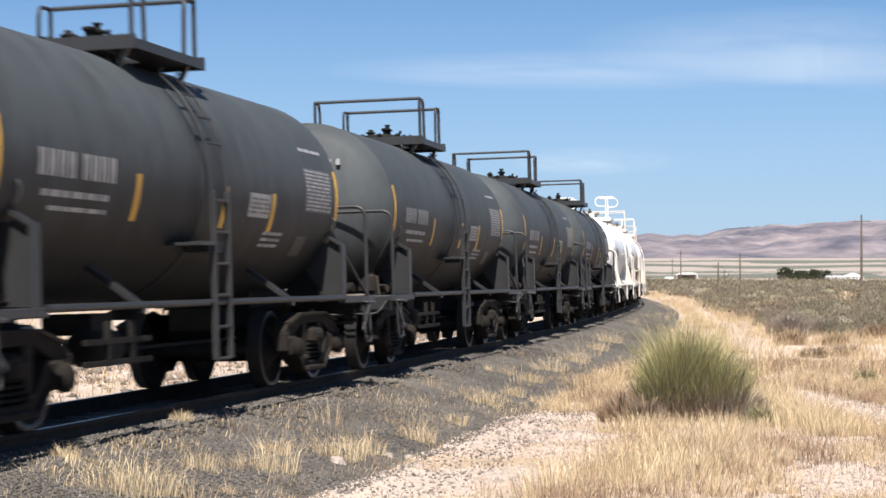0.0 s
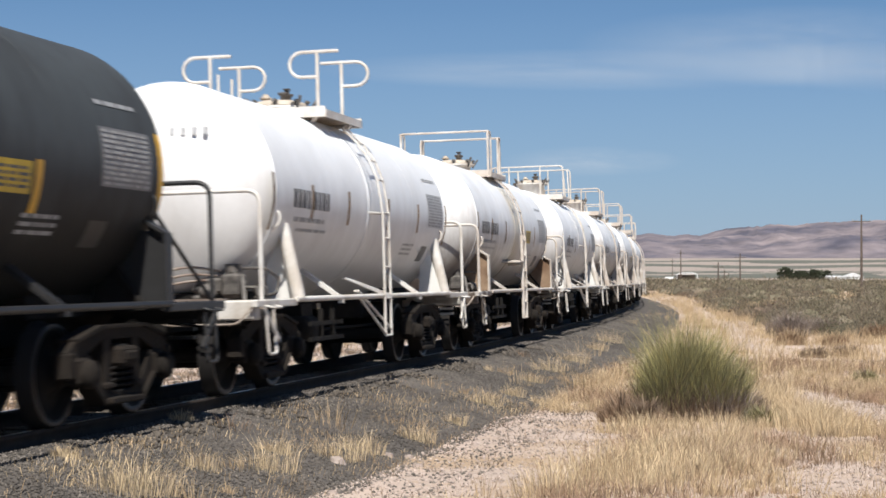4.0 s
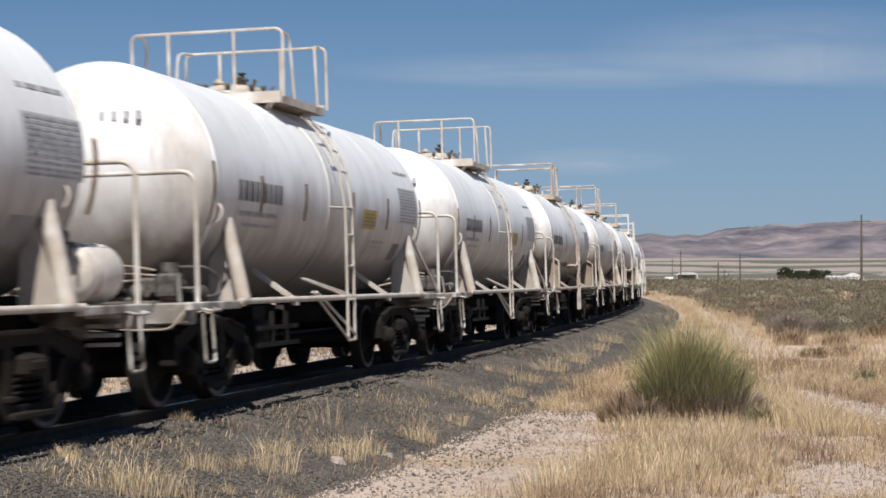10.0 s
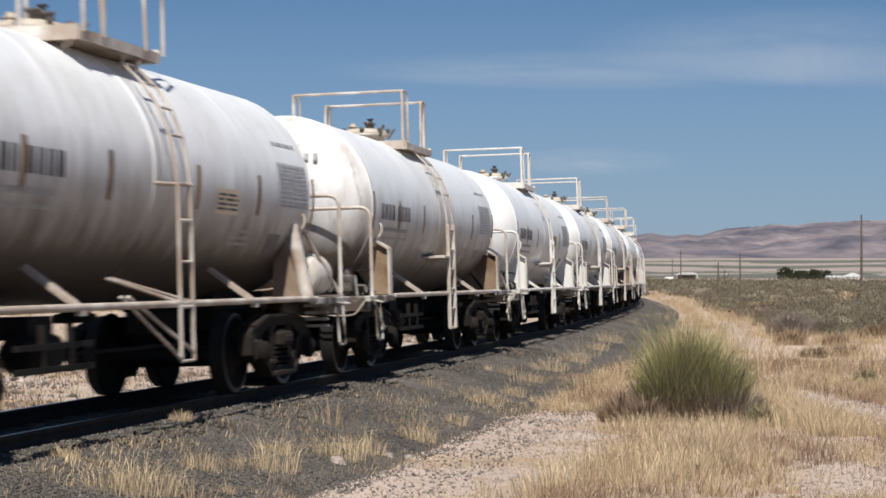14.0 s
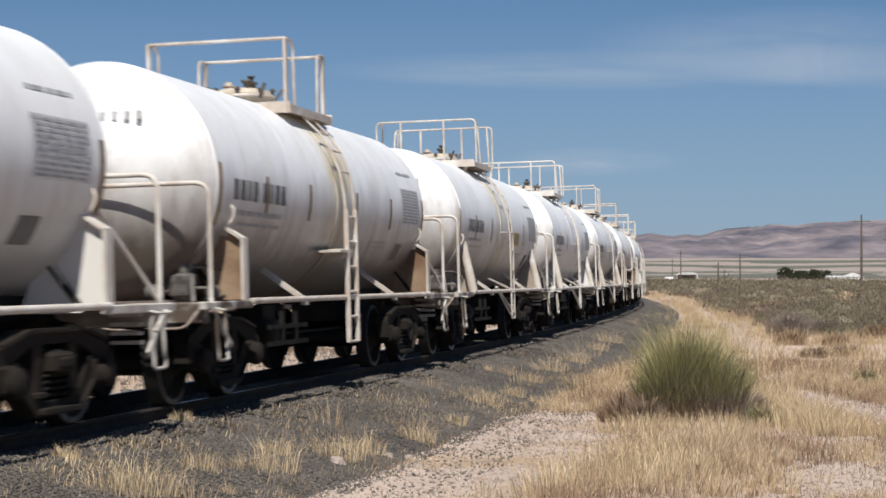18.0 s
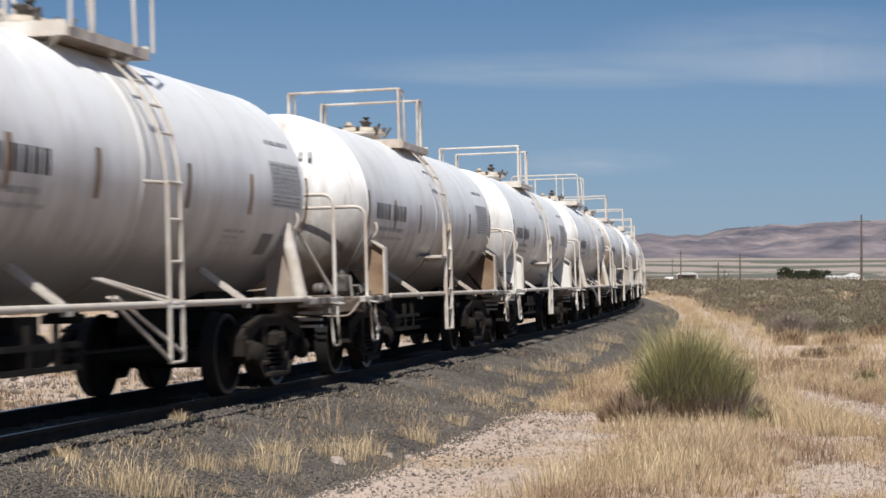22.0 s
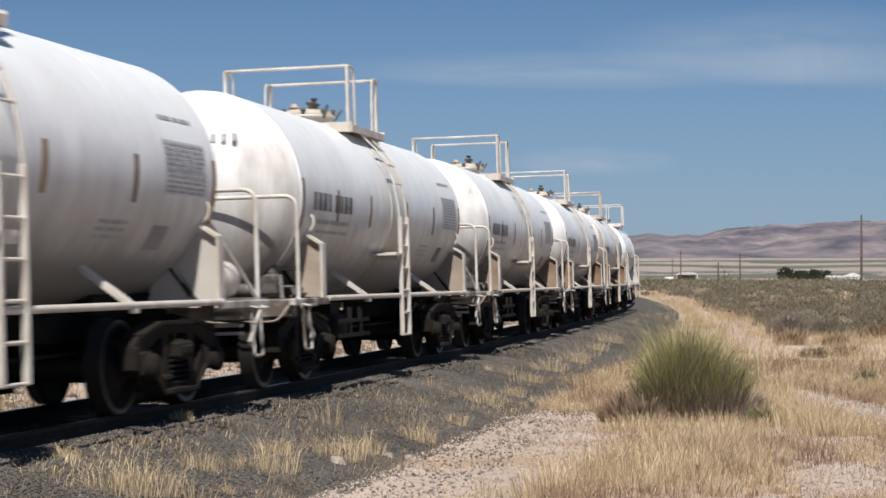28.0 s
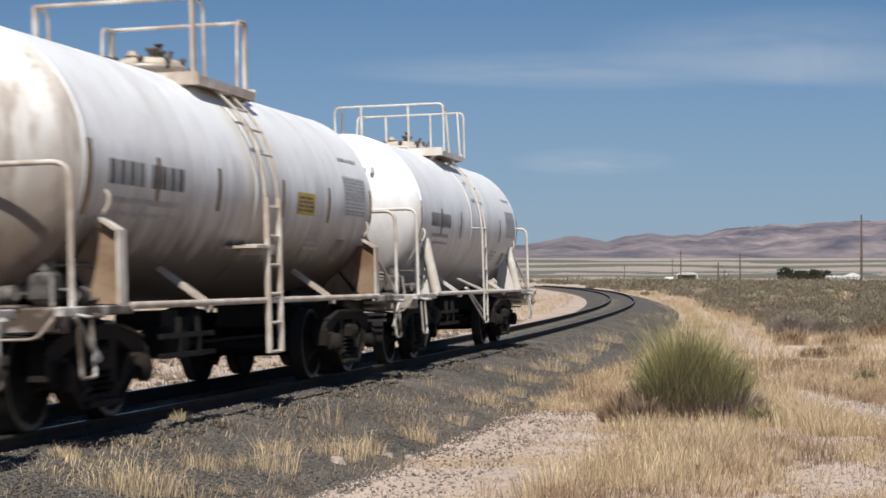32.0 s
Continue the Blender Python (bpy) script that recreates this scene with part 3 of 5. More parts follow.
def tank_car(kind, tall=False, short=False):
    rnd = random.Random({"A": 3, "B": 8, "C": 11, "D": 21}[kind])
    car = new("tank_car")
    dark = kind == "D"
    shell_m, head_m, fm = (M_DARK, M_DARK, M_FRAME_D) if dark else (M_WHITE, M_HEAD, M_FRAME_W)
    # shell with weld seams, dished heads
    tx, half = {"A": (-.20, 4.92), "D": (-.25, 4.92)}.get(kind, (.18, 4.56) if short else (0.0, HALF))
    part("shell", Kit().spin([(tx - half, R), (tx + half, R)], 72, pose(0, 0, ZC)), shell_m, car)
    for x in (-2.4, 2.4):
        part("weld_seam", Kit().spin([(x - .012, R - .002), (x - .010, R + .0012), (x + .010, R + .0012), (x + .012, R - .002)], 72, pose(0, 0, ZC), False), shell_m, car)
    # dished head: shallow crown with a tight knuckle
    hp = []
    for a in np.linspace(0.04, 0.80, 9):
        r = R * math.sin(a) / math.sin(0.80) * 0.90
        hp.append((-.50 + (1 - math.cos(a)) * .95, max(r, .02)))
    x0, r0 = hp[-1]
    hp += [(x0 * (1 - t) ** 1.6, r0 + (R - r0) * math.sin(t * math.pi / 2)) for t in (.25, .5, .75, 1.0)]
    for e in (-1, 1):
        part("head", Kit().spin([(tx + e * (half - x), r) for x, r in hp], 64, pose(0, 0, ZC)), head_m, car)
        part("head_ring", Kit().spin([(tx + e * half - .03, R - .01), (tx + e * half - .028, R + .0015), (tx + e * half + .028, R + .0015), (tx + e * half + .03, R - .01)], 64, pose(0, 0, ZC)), shell_m, car)
    # underframe
    for e in (-1, 1):
        part("stub_sill", Kit().box(e * 2.75, e * 5.9, -.32, .32, .70, .98, bev=.02), M_IRON, car)
        part("tank_cradle", Kit().box(e * 3.2, e * 5.0, -.55, .55, .95, 1.16), M_IRON, car)
    part("brake_cylinder", Kit().spin([(-.35, .12), (-.33, .17), (.33, .17), (.35, .12)], 14, pose(-2.0, -.75, .66)).box(-2.2, -1.7, -.8, -.3, .78, .98), M_IRON, car)
    part("brake_rod", Kit().tube([(-3.4, -.45, .60), (3.2, -.45, .60)], .02, 6), M_IRON, car)
    part("hanger_frame", Kit().bar((-2.9, -1.25, .92), (-2.9, -1.25, .52), .05, .05).bar((-2.35, -1.25, .92), (-2.35, -1.25, .52), .05, .05).bar((-3.4, -1.25, .55), (-1.9, -1.25, .55), .05, .05).bar((-3.4, -1.25, .74), (-1.9, -1.25, .74), .04, .05), M_IRON, car)
    part("bottom_outlet", Kit().spin([(-.2, .16), (.0, .16), (.02, .22), (.1, .22)], 16, pose(.6, 0, .98, 0, 90, 0)), M_IRON, car)
    for side in (-1, 1):
        part("side_sill", Kit().tube([(-4.5, side * 1.40, 1.05), (4.5, side * 1.40, 1.05)], .034, 8), fm, car)
        for x in (-2.45, 2.15):
            y, z = round_tank(-46)
            part("strut", Kit().bar((x, side * y, z), (x, side * 1.40, 1.04), .10 if kind != "B" else .08, .05).box(x - .05, x + .05, side * 1.37, side * 1.43, .98, 1.03), fm, car)
        for e in (-1, 1):
            if kind in "AD":
                # saddle web with a flange on its outer edge and a hooked grab on top
                x = 4.5 if e > 0 else -4.66
                pts = [(side * 1.38, 1.07), (side * 1.38, 1.70), (side * 1.22, 1.81), (side * 1.20, 1.74), (side * 1.13, 1.75), (side * 1.12, 1.88), (side * 1.02, 1.94), (side * .78, 1.58), (side * 1.14, 1.07)]
                m = pose(x, 0, 0, 0, 0, 90)
                part("saddle_plate", Kit().plate([(yy, zz) for yy, zz in pts], .03, m), M_PLATE if not dark else fm, car, "rust-stained saddle plate" if not dark else "")
                part("saddle_flange", Kit().bar((x, side * 1.385, 1.06), (x, side * 1.385, 1.72), .03, .16).bar((x, side * 1.385, 1.71), (x, side * 1.04, 1.93), .16, .03), fm, car)
                part("saddle_web", Kit().plate([(side * .62, 1.0), (side * 1.18, 1.0), (side * .86, 1.50), (side * .72, 1.36)], .03, pose(x - e * .10, 0, 0, 0, 0, 90)), M_PLATE if not dark else M_IRON, car)
                part("gusset", Kit().bar((x - e * .03, side * .76, 1.58), (x - e * .03, side * 1.14, 1.06), .20, .03), M_IRON, car)
            else:
                x = e * 4.25
                y, z = round_tank(-18)
                part("saddle_brace", Kit().tube([(x, side * 1.36, 1.06), (x, side * (y - .03), z)], [.085, .075], 10), fm, car)
                part("saddle_web", Kit().plate([(side * .95, 1.02), (side * 1.32, 1.04), (side * 1.10, 1.86), (side * .98, 1.50)], .03, pose(x - .06 * e, 0, 0, 0, 0, 90)), M_PLATE, car, "rust-stained saddle plate")
                if kind == "B":
                    part("brace_collar", Kit().tube([(x, side * 1.165, 1.80), (x, side * 1.145, 1.88)], .084, 10), M_RED if rnd.random() < .12 else fm, car)
            y, z = round_tank(-18)
            hx = 4.5 if e > 0 else -4.66
            part("lift_hook", Kit().tube(bend([(hx, side * (y - .10), z - .12), (hx, side * (y + .05), z - .02), (hx, side * (y + .07), z + .10), (hx, side * (y - .02), z + .19)], .08), .018, 6), fm, car)
        # lower ladder
        if kind in "AD":
            xl, xr, yy = -.57, -.10, side * 1.43
            part("ladder", Kit().box(xl - .01, xl + .035, yy - .03, yy + .03, .47, 2.18, bev=.006).box(xr - .035, xr + .01, yy - .03, yy + .03, .47, 2.18, bev=.006), fm, car)
            for z in (.48, .80, 1.12, 1.44, 1.76, 2.08):
                part("rung", Kit().tube([(xl, yy, z), (xr, yy, z)], .018, 6), fm, car)
            y, z = round_tank(-32)
            part("foot_shelf", Kit().box(xl - .42, xl - .02, side * (y - .02), yy + .03 * side, z - .03, z + .0).box(xl - .02, xr + .02, side * (y + .04), yy - .04 * side, z - .09, z + .02), fm, car)
        else:
            xl, xr, yy = -.20, .14, side * 1.43
            part("ladder", Kit().tube([(xl, yy, .50), (xl, yy, 2.2)], .02, 6).tube([(xr, yy, .50), (xr, yy, 2.2)], .02, 6), fm, car)
            for z in (.50, 1.02, 1.45, 1.85, 2.2):
                part("rung", Kit().tube([(xl, yy, z), (xr, yy, z)], .016, 6), fm, car)
            for dz, z0 in ((.0, .52), (.02, .58)):
                part("ladder_brace", Kit().tube([(-1.35 + dz * 8, side * 1.30, 1.13), (xl if dz == 0 else xr, yy, z0)], .018, 6), fm, car)
                part("ladder_stay", Kit().tube([(-1.25 + dz * 6, side * 1.12, 1.30), (xl if dz == 0 else xr, yy, 1.06)], .018, 6), fm, car)
            part("ladder_stay", Kit().tube([(xl - .25, side * 1.25, 2.2), (xr + .05, yy, 2.2)], .02, 6), fm, car)
        # upper ladder bent round the tank up to the platform
        lad = []
        for a in (2, 14, 26, 38, 50):
            y, z = round_tank(a, R + .13 - .0006 * a)
            lad.append((side * y, z))
        lad.append((side * .93, 3.44))
        for xx in (xl, xr):
            part("ladder_stile", Kit().tube([(xx, *lad_p) for lad_p in [(side * 1.43, 2.1)] + lad], .017, 6), fm, car)
        for i in (1, 2, 3, 4):
            part("rung", Kit().tube([(xl, *lad[i]), (xr, *lad[i])], .015, 6), fm, car)
    # platform with toe board and railings
    x0, x1 = -1.30, .68
    zp = 3.43 if kind == "A" else 3.52 if kind != "D" else 3.60
    k = Kit()
    for a, b, c, d in ((x0, x1, .42, .92), (x0, x1, -.92, -.42), (x0, -.90, -.42, .42), (.16, x1, -.42, .42)):
        k.box(a, b, c, d, zp, zp + .045)
    part("platform", k, M_WALK if not dark else fm, car, "" if dark else "weathered walkway round the manway")
    for x in (x0, x1):
        part("toe_board", Kit().box(x - .02, x + .02, -.94, .94, zp - .05, zp + .09), fm, car)
    for side in (-1, 1):
        part("toe_board", Kit().box(x0 + .02, x1 - .02, side * .925, side * .95, zp - .05, zp + (.10 if side > 0 else .05)), fm, car)
        for x in (x0 + .15, x1 - .15):
            y, z = round_tank(58, R)
            part("platform_leg", Kit().bar((x, side * .80, zp), (x, side * (y + .02), z - .02), .06, .05), fm, car)
    y, z = round_tank(53)
    part("saddle_band", Kit().spin([(-.10, R - .001), (-.098, R + .003), (.098, R + .003), (.10, R - .001)], 64, pose(-.34, 0, ZC)), shell_m, car)
    top = 4.31 if kind in "AD" else 4.38
    if kind in "AD":
        for x, hw in ((x0, .90), (x1, .83)):
            if kind == "A":
                for yy in (-hw, hw):
                    part("rail_post", Kit().box(x - .045, x + .045, yy - .012, yy + .03, zp - .06, top, bev=.006), fm, car)
                part("platform_rail", Kit().tube([(x, -hw, top), (x, hw, top)], .022, 8), fm, car)
            else:
                for yy in (-hw, hw):
                    part("rail_post", Kit().tube([(x, yy, zp), (x, yy, top - .01)], .026, 8), fm, car)
                part("platform_rail", Kit().tube([(x, -hw, top), (x, hw, top)], .026, 8), fm, car)
            s = 1 if x < 0 else -1
            for yy in (-hw, hw):
                part("return_rail", Kit().tube(bend([(x, yy, top), (x + s * .30, yy, top - .01), (x + s * .34, yy, zp + .02)], .12), .02 if kind == "A" else .024, 7), fm, car)
    elif kind == "B":
        for x, s in ((x0, 1), (x1, -1)):
            part("platform_rail", Kit().tube(bend([(x, -.98, zp + .02), (x, -.98, top), (x, .98, top), (x, .98, zp + .02)], .10, 4), .019, 8), fm, car)
            part("rail_post", Kit().tube([(x, -.35, zp), (x, -.35, top)], .022, 7), fm, car)
            part("rail_post", Kit().tube([(x, .50, zp), (x, .50, top)], .024, 7), fm, car)
            for yy in (-.98, .98):
                part("return_rail", Kit().tube(bend([(x, yy * .9, top - .0), (x + s * .42, yy * .96, top - .03), (x + s * .46, yy, zp + .02)], .14), .02, 7), fm, car)
    else:
        for x, s in ((x0 + .3, 1), (x1 - .4, -1)):
            for yy in (-.76, .76):
                part("rail_post", Kit().tube([(x, yy, zp), (x, yy, top)], .026, 8), fm, car)
                q = -s
                loop = [(x, yy + q * .30, top)] + [(x, yy - q * (.22 + .17 * math.sin(a)), top - .17 + .17 * math.cos(a)) for a in np.linspace(0, math.pi, 8)] + [(x, yy, top - .34)]
                part("curled_rail", Kit().tube(loop, .024, 7), fm, car)
            part("rail_post", Kit().tube([(x + s * .34, .76, zp), (x + s * .34, .76, top - .2)], .02, 7), fm, car)
    # manway and valves
    mx = -.37
    mz = 3.76 if tall else 3.50
    wm = M_IRON if dark else fm
    fit = M_IRON if dark else M_VALVE
    man = part("manway", Kit().spin([(0 if not tall else -.30, .36), (.16, .36), (.165, .44), (.205, .44), (.21, .40)], 28, pose(mx, 0, mz, 0, -90, 0)), wm, car)
    part("cover", Kit().spin([(0, .40), (.045, .39), (.085, .24), (.10, .05)], 28, pose(mx, 0, mz + .215, 0, -90, 0)), wm if dark else M_WALK, man, "stained domed cover")
    for i in range(8):
        a = i * math.pi / 4 + .2
        bx, by = mx + .415 * math.cos(a), .415 * math.sin(a)
        part("eye_bolt", Kit().tube([(bx, by, mz + .16), (bx, by, mz + .30)], .02, 6).box(bx - .035, bx + .035, by - .035, by + .035, mz + .255, mz + .29, bev=.008), fit, man)
    part("valve", Kit().spin([(0, .06), (.10, .06), (.105, .09), (.135, .09), (.14, .035), (.19, .035), (.195, .055), (.215, .055)], 10, pose(mx + .14, -.10, mz + .27, 0, -90, 0)), fit, man)
    part("valve", Kit().spin([(0, .05), (.08, .05), (.085, .08), (.12, .08), (.13, .02)], 10, pose(mx - .16, -.14, mz + .28, 0, -90, 0)), fit, man)
    part("valve", Kit().spin([(0, .055), (.06, .055), (.065, .085), (.085, .085), (.09, .05), (.13, .04)], 12, pose(mx - .02, .16, mz + .27, 0, -90, 0)), wm if dark else M_WALK, man)
    part("hinge", Kit().tube(bend([(mx - .12, .34, mz + .22), (mx - .12, .46, mz + .34), (mx + .12, .46, mz + .34), (mx + .12, .34, mz + .22)], .05), .02, 6).box(mx - .16, mx + .16, .40, .50, mz + .14, mz + .24, bev=.02), fit, man)
    for q in (-1, 1):
        part("swing_bolt", Kit().tube([(mx + q * .30, -.36, mz + .15), (mx + q * .40, -.45, mz + .32)], .022, 6), fit, man)
    if kind == "B":
        part("valve", Kit().spin([(0, .09), (.16, .09), (.17, .12), (.22, .12), (.24, .05)], 12, pose(.30, .30, 3.55, 0, -90, 0)), M_BRASS, man)
    # paint marks
    for side in (-1,):
        flip = 1 if side < 0 else -1
        U = lambda x: x * flip + tx
        strips = [-4.86, -3.22, -1.45, .82, 2.78] if not dark else [-4.80, -1.88, .58, 2.25]
        for x in strips + [4.88]:
            w = .05 if not dark else .06
            hi = (5, -15) if abs(x) < 4 else (8, -22)
            if dark:
                hi = (-3, -23) if abs(x) < 4 else (15, -18)
            part("reflective_strip", decal(Kit(), side, min(U(x - w), U(x + w)), max(U(x - w), U(x + w)), hi[1], hi[0], .005), M_BROWN if not dark else M_YELLOW, car)
        a, b = sorted({"A": (U(-4.42), U(-2.42)), "B": (U(-3.80), U(-2.10)) if short else (U(-4.05), U(-2.35))}.get(kind, (U(-4.05), U(-2.35))))
        ink, faded = (M_INK, M_FADED) if not dark else (M_PALE, M_FADED)
        for q in range(8):
            xa = a + (b - a) * (q * .115 + (.06 if q > 3 else 0))
            w = (b - a) * .078
            k = Kit()
            for u0, u1 in ((0, .42), (.58, 1)):
                decal(k, side, xa + w * u0, xa + w * u1, -8.5, 1.5, .006, 3)
            part("owner_mark" if q < 4 else "car_mark", k, ink, car)
        part("small_print", stencil_lines(Kit(), side, a + .1, b - .2, -17, -12, 1, rnd), M_FADED, car)
        part("small_print", stencil_lines(Kit(), side, a + .3, b - .1, -22, -18.5, 1, rnd), M_FADED, car)
        a, b = sorted((U(3.5), U(4.65)))
        pan = part("stencil_panel", decal(Kit(), side, a, b, -10, 14, .004), M_PANEL if not dark else M_INK, car)
        part("panel_print", stencil_lines(Kit(), side, a + .05, b - .05, -9.5, 13.5, 11, rnd, .008), M_FADED if not dark else M_PALE, pan)
        part("small_print", stencil_lines(Kit(), side, *sorted((U(3.6), U(4.5))), 23, 27, 1, rnd), M_FADED, car)
        if kind != "C":
            sg = part("warning_panel", decal(Kit(), side, *sorted((U(1.38), U(2.12))), *((-12, 0) if kind == "A" else (-16, -4)), .005), M_SIGN if kind in "AB" else M_PALE, car)
            part("panel_print", stencil_lines(Kit(), side, *sorted((U(1.44), U(2.06))), *((-10.5, -1.5) if kind == "A" else (-14.5, -5.5)), 4, rnd, .008), M_INK, sg)
        part("dark_panel", decal(Kit(), side, *sorted((U(3.45), U(3.85))), -36, -24, .005), M_INK if not dark else M_FRAME_D, car)
        part("small_print", stencil_lines(Kit(), side, *sorted((U(2.1), U(2.8))), -32, -22, 3, rnd), M_FADED, car)
    # number on the head, as bars
    for i in range(4):
        yy = -.15 - i * .13
        part("head_mark", Kit().box(tx - half - .425, tx - half - .37, yy - .055, yy, ZC + .62, ZC + .71), M_PANEL if not dark else M_FADED, car)
    # ends
    for e in (-1, 1):
        end_gear(car, kind, e, fm, short)
        truck(car, 4.05 if e > 0 else -4.5)
    # brake gear on the end that leads towards the camera
    bm = M_CAST if dark else M_VALVE
    part("brake_valve", Kit().box(-5.22, -4.98, -.98, -.72, 1.08, 1.38, bev=.05).box(-5.17, -5.03, -.72, -.52, 1.14, 1.32, bev=.03)
         .spin([(-.12, .07), (-.1, .085), (.1, .085), (.12, .07)], 10, pose(-4.86, -.84, 1.22)).spin([(-.05, .1), (.05, .1)], 10, pose(-5.1, -.85, 1.42, 0, 90, 0)).tube([(-5.1, -.98, 1.2), (-5.1, -1.12, 1.2), (-5.1, -1.14, 1.1)], .02, 6), bm, car, "grimy brake valve with flanges")
    for q, dz in enumerate((.05, .13, .22)):
        part("brake_pipe", Kit().tube(bend([(-5.62, 1.0 - q * .2, 1.10 + dz), (-5.35 + q * .06, .2, 1.12 + dz), (-5.2, -.35, 1.24 + dz), (-5.1, -.7, 1.26 + dz * .6)], .2), .015, 6), M_FRAME_R if not dark else fm, car)
    for q, (vx, vy, vr, vz) in enumerate(((-4.95, -1.12, .075, 1.16), (-4.80, -1.05, .06, 1.13), (-5.28, -.60, .09, 1.17), (-5.05, -.40, .07, 1.15))):
        part("pipe_flange", Kit().spin([(-.10, vr * .6), (-.06, vr * .6), (-.055, vr), (-.02, vr), (-.015, vr * .55), (.03, vr * .55), (.035, vr * .95), (.07, vr * .95), (.10, vr * .3)], 10, pose(vx, vy, vz, 0, 90 if q % 2 else 0, 30 * q)), bm, car)
    part("brake_pipe", Kit().tube(bend([(-4.80, -1.05, 1.10), (-4.62, -1.20, 1.12), (-4.55, -1.22, 1.30), (-4.7, -1.1, 1.42), (-5.0, -.9, 1.42)], .06), .018, 6), bm, car)
    part("brake_lever", Kit().bar((-5.55, -1.12, 1.06), (-5.42, -1.06, 1.34), .04, .02), bm, car)
    part("valve_bracket", Kit().bar((-5.4, -1.1, 1.05), (-5.4, -.5, 1.05), .08, .05).bar((-5.38, -1.05, 1.04), (-5.38, -1.05, 1.32), .05, .05), M_IRON, car)
    for q in range(4):
        part("step_rung", Kit().bar((5.62, -1.22, .70 + q * .085), (5.62, -.92, .70 + q * .085), .07, .035), fm, car)
    part("uncoupling_lever", Kit().tube(bend([(-5.96, -1.32, .98), (-6.05, -1.2, .80), (-6.08, -.4, .80), (-6.12, -.1, .95)], .08), .014, 6), M_FRAME_R if not dark else fm, car)
    part("draft_lug", Kit().box(-5.7, -4.9, -.28, .28, .50, .70, bev=.03), M_IRON, car)
    part("draft_lug", Kit().box(4.9, 5.7, -.28, .28, .50, .70, bev=.03), M_IRON, car)
    part("crossover_step", Kit().box(-5.95, -5.75, -1.0, 1.0, 1.062, 1.085).box(-6.05, -5.75, -.45, .45, 1.062, 1.08), M_DECK, car)
    part("hand_brake", Kit().box(4.69, 4.81, -1.10, -.94, 1.04, 1.48, bev=.02).box(4.65, 4.85, -1.14, -.90, 1.46, 1.74, bev=.05).tube([(4.75, -1.14, 1.60), (4.75, -1.20, 1.60), (4.75, -1.21, 1.44)], .018, 6).box(4.71, 4.79, -1.05, -.99, 1.72, 1.86, bev=.02),
         M_IRON if dark else M_VALVE, car, "grey hand brake housing on a stand")
    # placard diamond beside the saddle
    d, px = .20, 4.62
    holder = part("placard_holder", Kit().plate([(-1.02, 1.12), (-1.02 + d, 1.12 + d), (-1.02, 1.12 + 2 * d), (-1.02 - d, 1.12 + d)], .015, pose(px, 0, 0, 0, 0, 90)), M_FRAME_W if not dark else M_PALE, car, "white diamond-shaped placard")
    part("placard_print", Kit().box(px - .013, px - .009, -1.14, -.90, 1.27, 1.37), M_IRON, holder)
    return car


LABELS = {"A": "white railway tank car with rust-stained saddle plates",
          "B": "white railway tank car with tubular braces and round railings",
          "C": "bright white railway tank car with curled platform railings",
          "D": "dark grey railway tank car with yellow reflective strips"}
# per car, from the last to the first: dirt, spill stain, rust on plates and frame, and the warning panel
# (Y yellow, O faded orange, - none)
WEAR = [(.30, .1, .3, "-"), (.75, .5, .9, "Y"), (.45, .4, .95, "-"), (.50, .3, .8, "-"), (.42, .4, .7, "-"), (.40, .1, .45, "-"), (.50, .3, .6, "-"),
        (.38, .1, .8, "Y"), (.30, .1, .05, "O"), (.65, .0, .85, "-"), (.45, .2, .7, "-"), (.15, .0, .15, "-"), (.48, .8, .7, "Y"), (.60, 1., .9, "-"),
        (.25, .6, .25, "Y"), (.05, .0, .1, "Y"), (.70, .4, .9, "-"), (.80, .1, .8, "O"), (.85, .2, .75, "-"), (.52, .2, .6, "Y"), (.55, .2, .5, "Y"),
        (.60, .1, .6, "Y"), (.62, .0, .5, "-"), (.26, .1, .15, "-"), (.50, .6, .9, "Y"), (.0, .0, .0, "-")] + [(.6, .6, .6, "-")] * 5
PROTO, CARS = {}, []
for i, (c, kind) in enumerate(zip(CAR_S, CAR_TYPE)):
    build = (kind, i in (22, 23), i in (21, 22, 23))
    if build not in PROTO:
        PROTO[build] = ob = tagged(tank_car(*build), LABELS[kind], "tank car", "train of tank cars")
    else:
        ob = copy_thing(PROTO[build], Matrix.Identity(4))
    CARS.append((ob, c))
for (ob, c), (dirt, spill, rust, panel), kind in zip(CARS, WEAR, CAR_TYPE):
    for o in ob.children_recursive:
        o.color = (min(1, dirt + .1) if o.name.startswith("head") and dirt > .3 and kind != "D" else dirt, spill, rust, 1)
    for o in list(ob.children):
        if o.name.startswith("warning_panel"):
            o.color = (0, 0 if panel == "Y" else 1, 0, 1)
            if panel == "-" and kind != "D":
                for q in (*o.children, o):
                    bpy.data.objects.remove(q)
for i in (5, 17, 18, 21, 23):
    big = CAR_TYPE[i] == "B"
    r, h = (.27, .36) if big else (.21, .30)
    tank = part("air_reservoir", Kit().spin([(-h - .07, .05), (-h - .05, r * .6), (-h, r * .93), (-h + .05, r), (h - .05, r), (h, r * .93), (h + .05, r * .6), (h + .07, .05)], 24, pose(5.28, -1.03, 1.05 + r + .02)), M_FRAME_W, CARS[i][0], "white air reservoir drum on the end platform")
    tank.color = (.25, 0, 0, 1)
    part("drum_strap", Kit().spin([(-.02, r), (-.02, r + .006), (.02, r + .006), (.02, r)], 20, pose(5.10, -1.03, 1.05 + r + .02)), M_FRAME_W, tank)
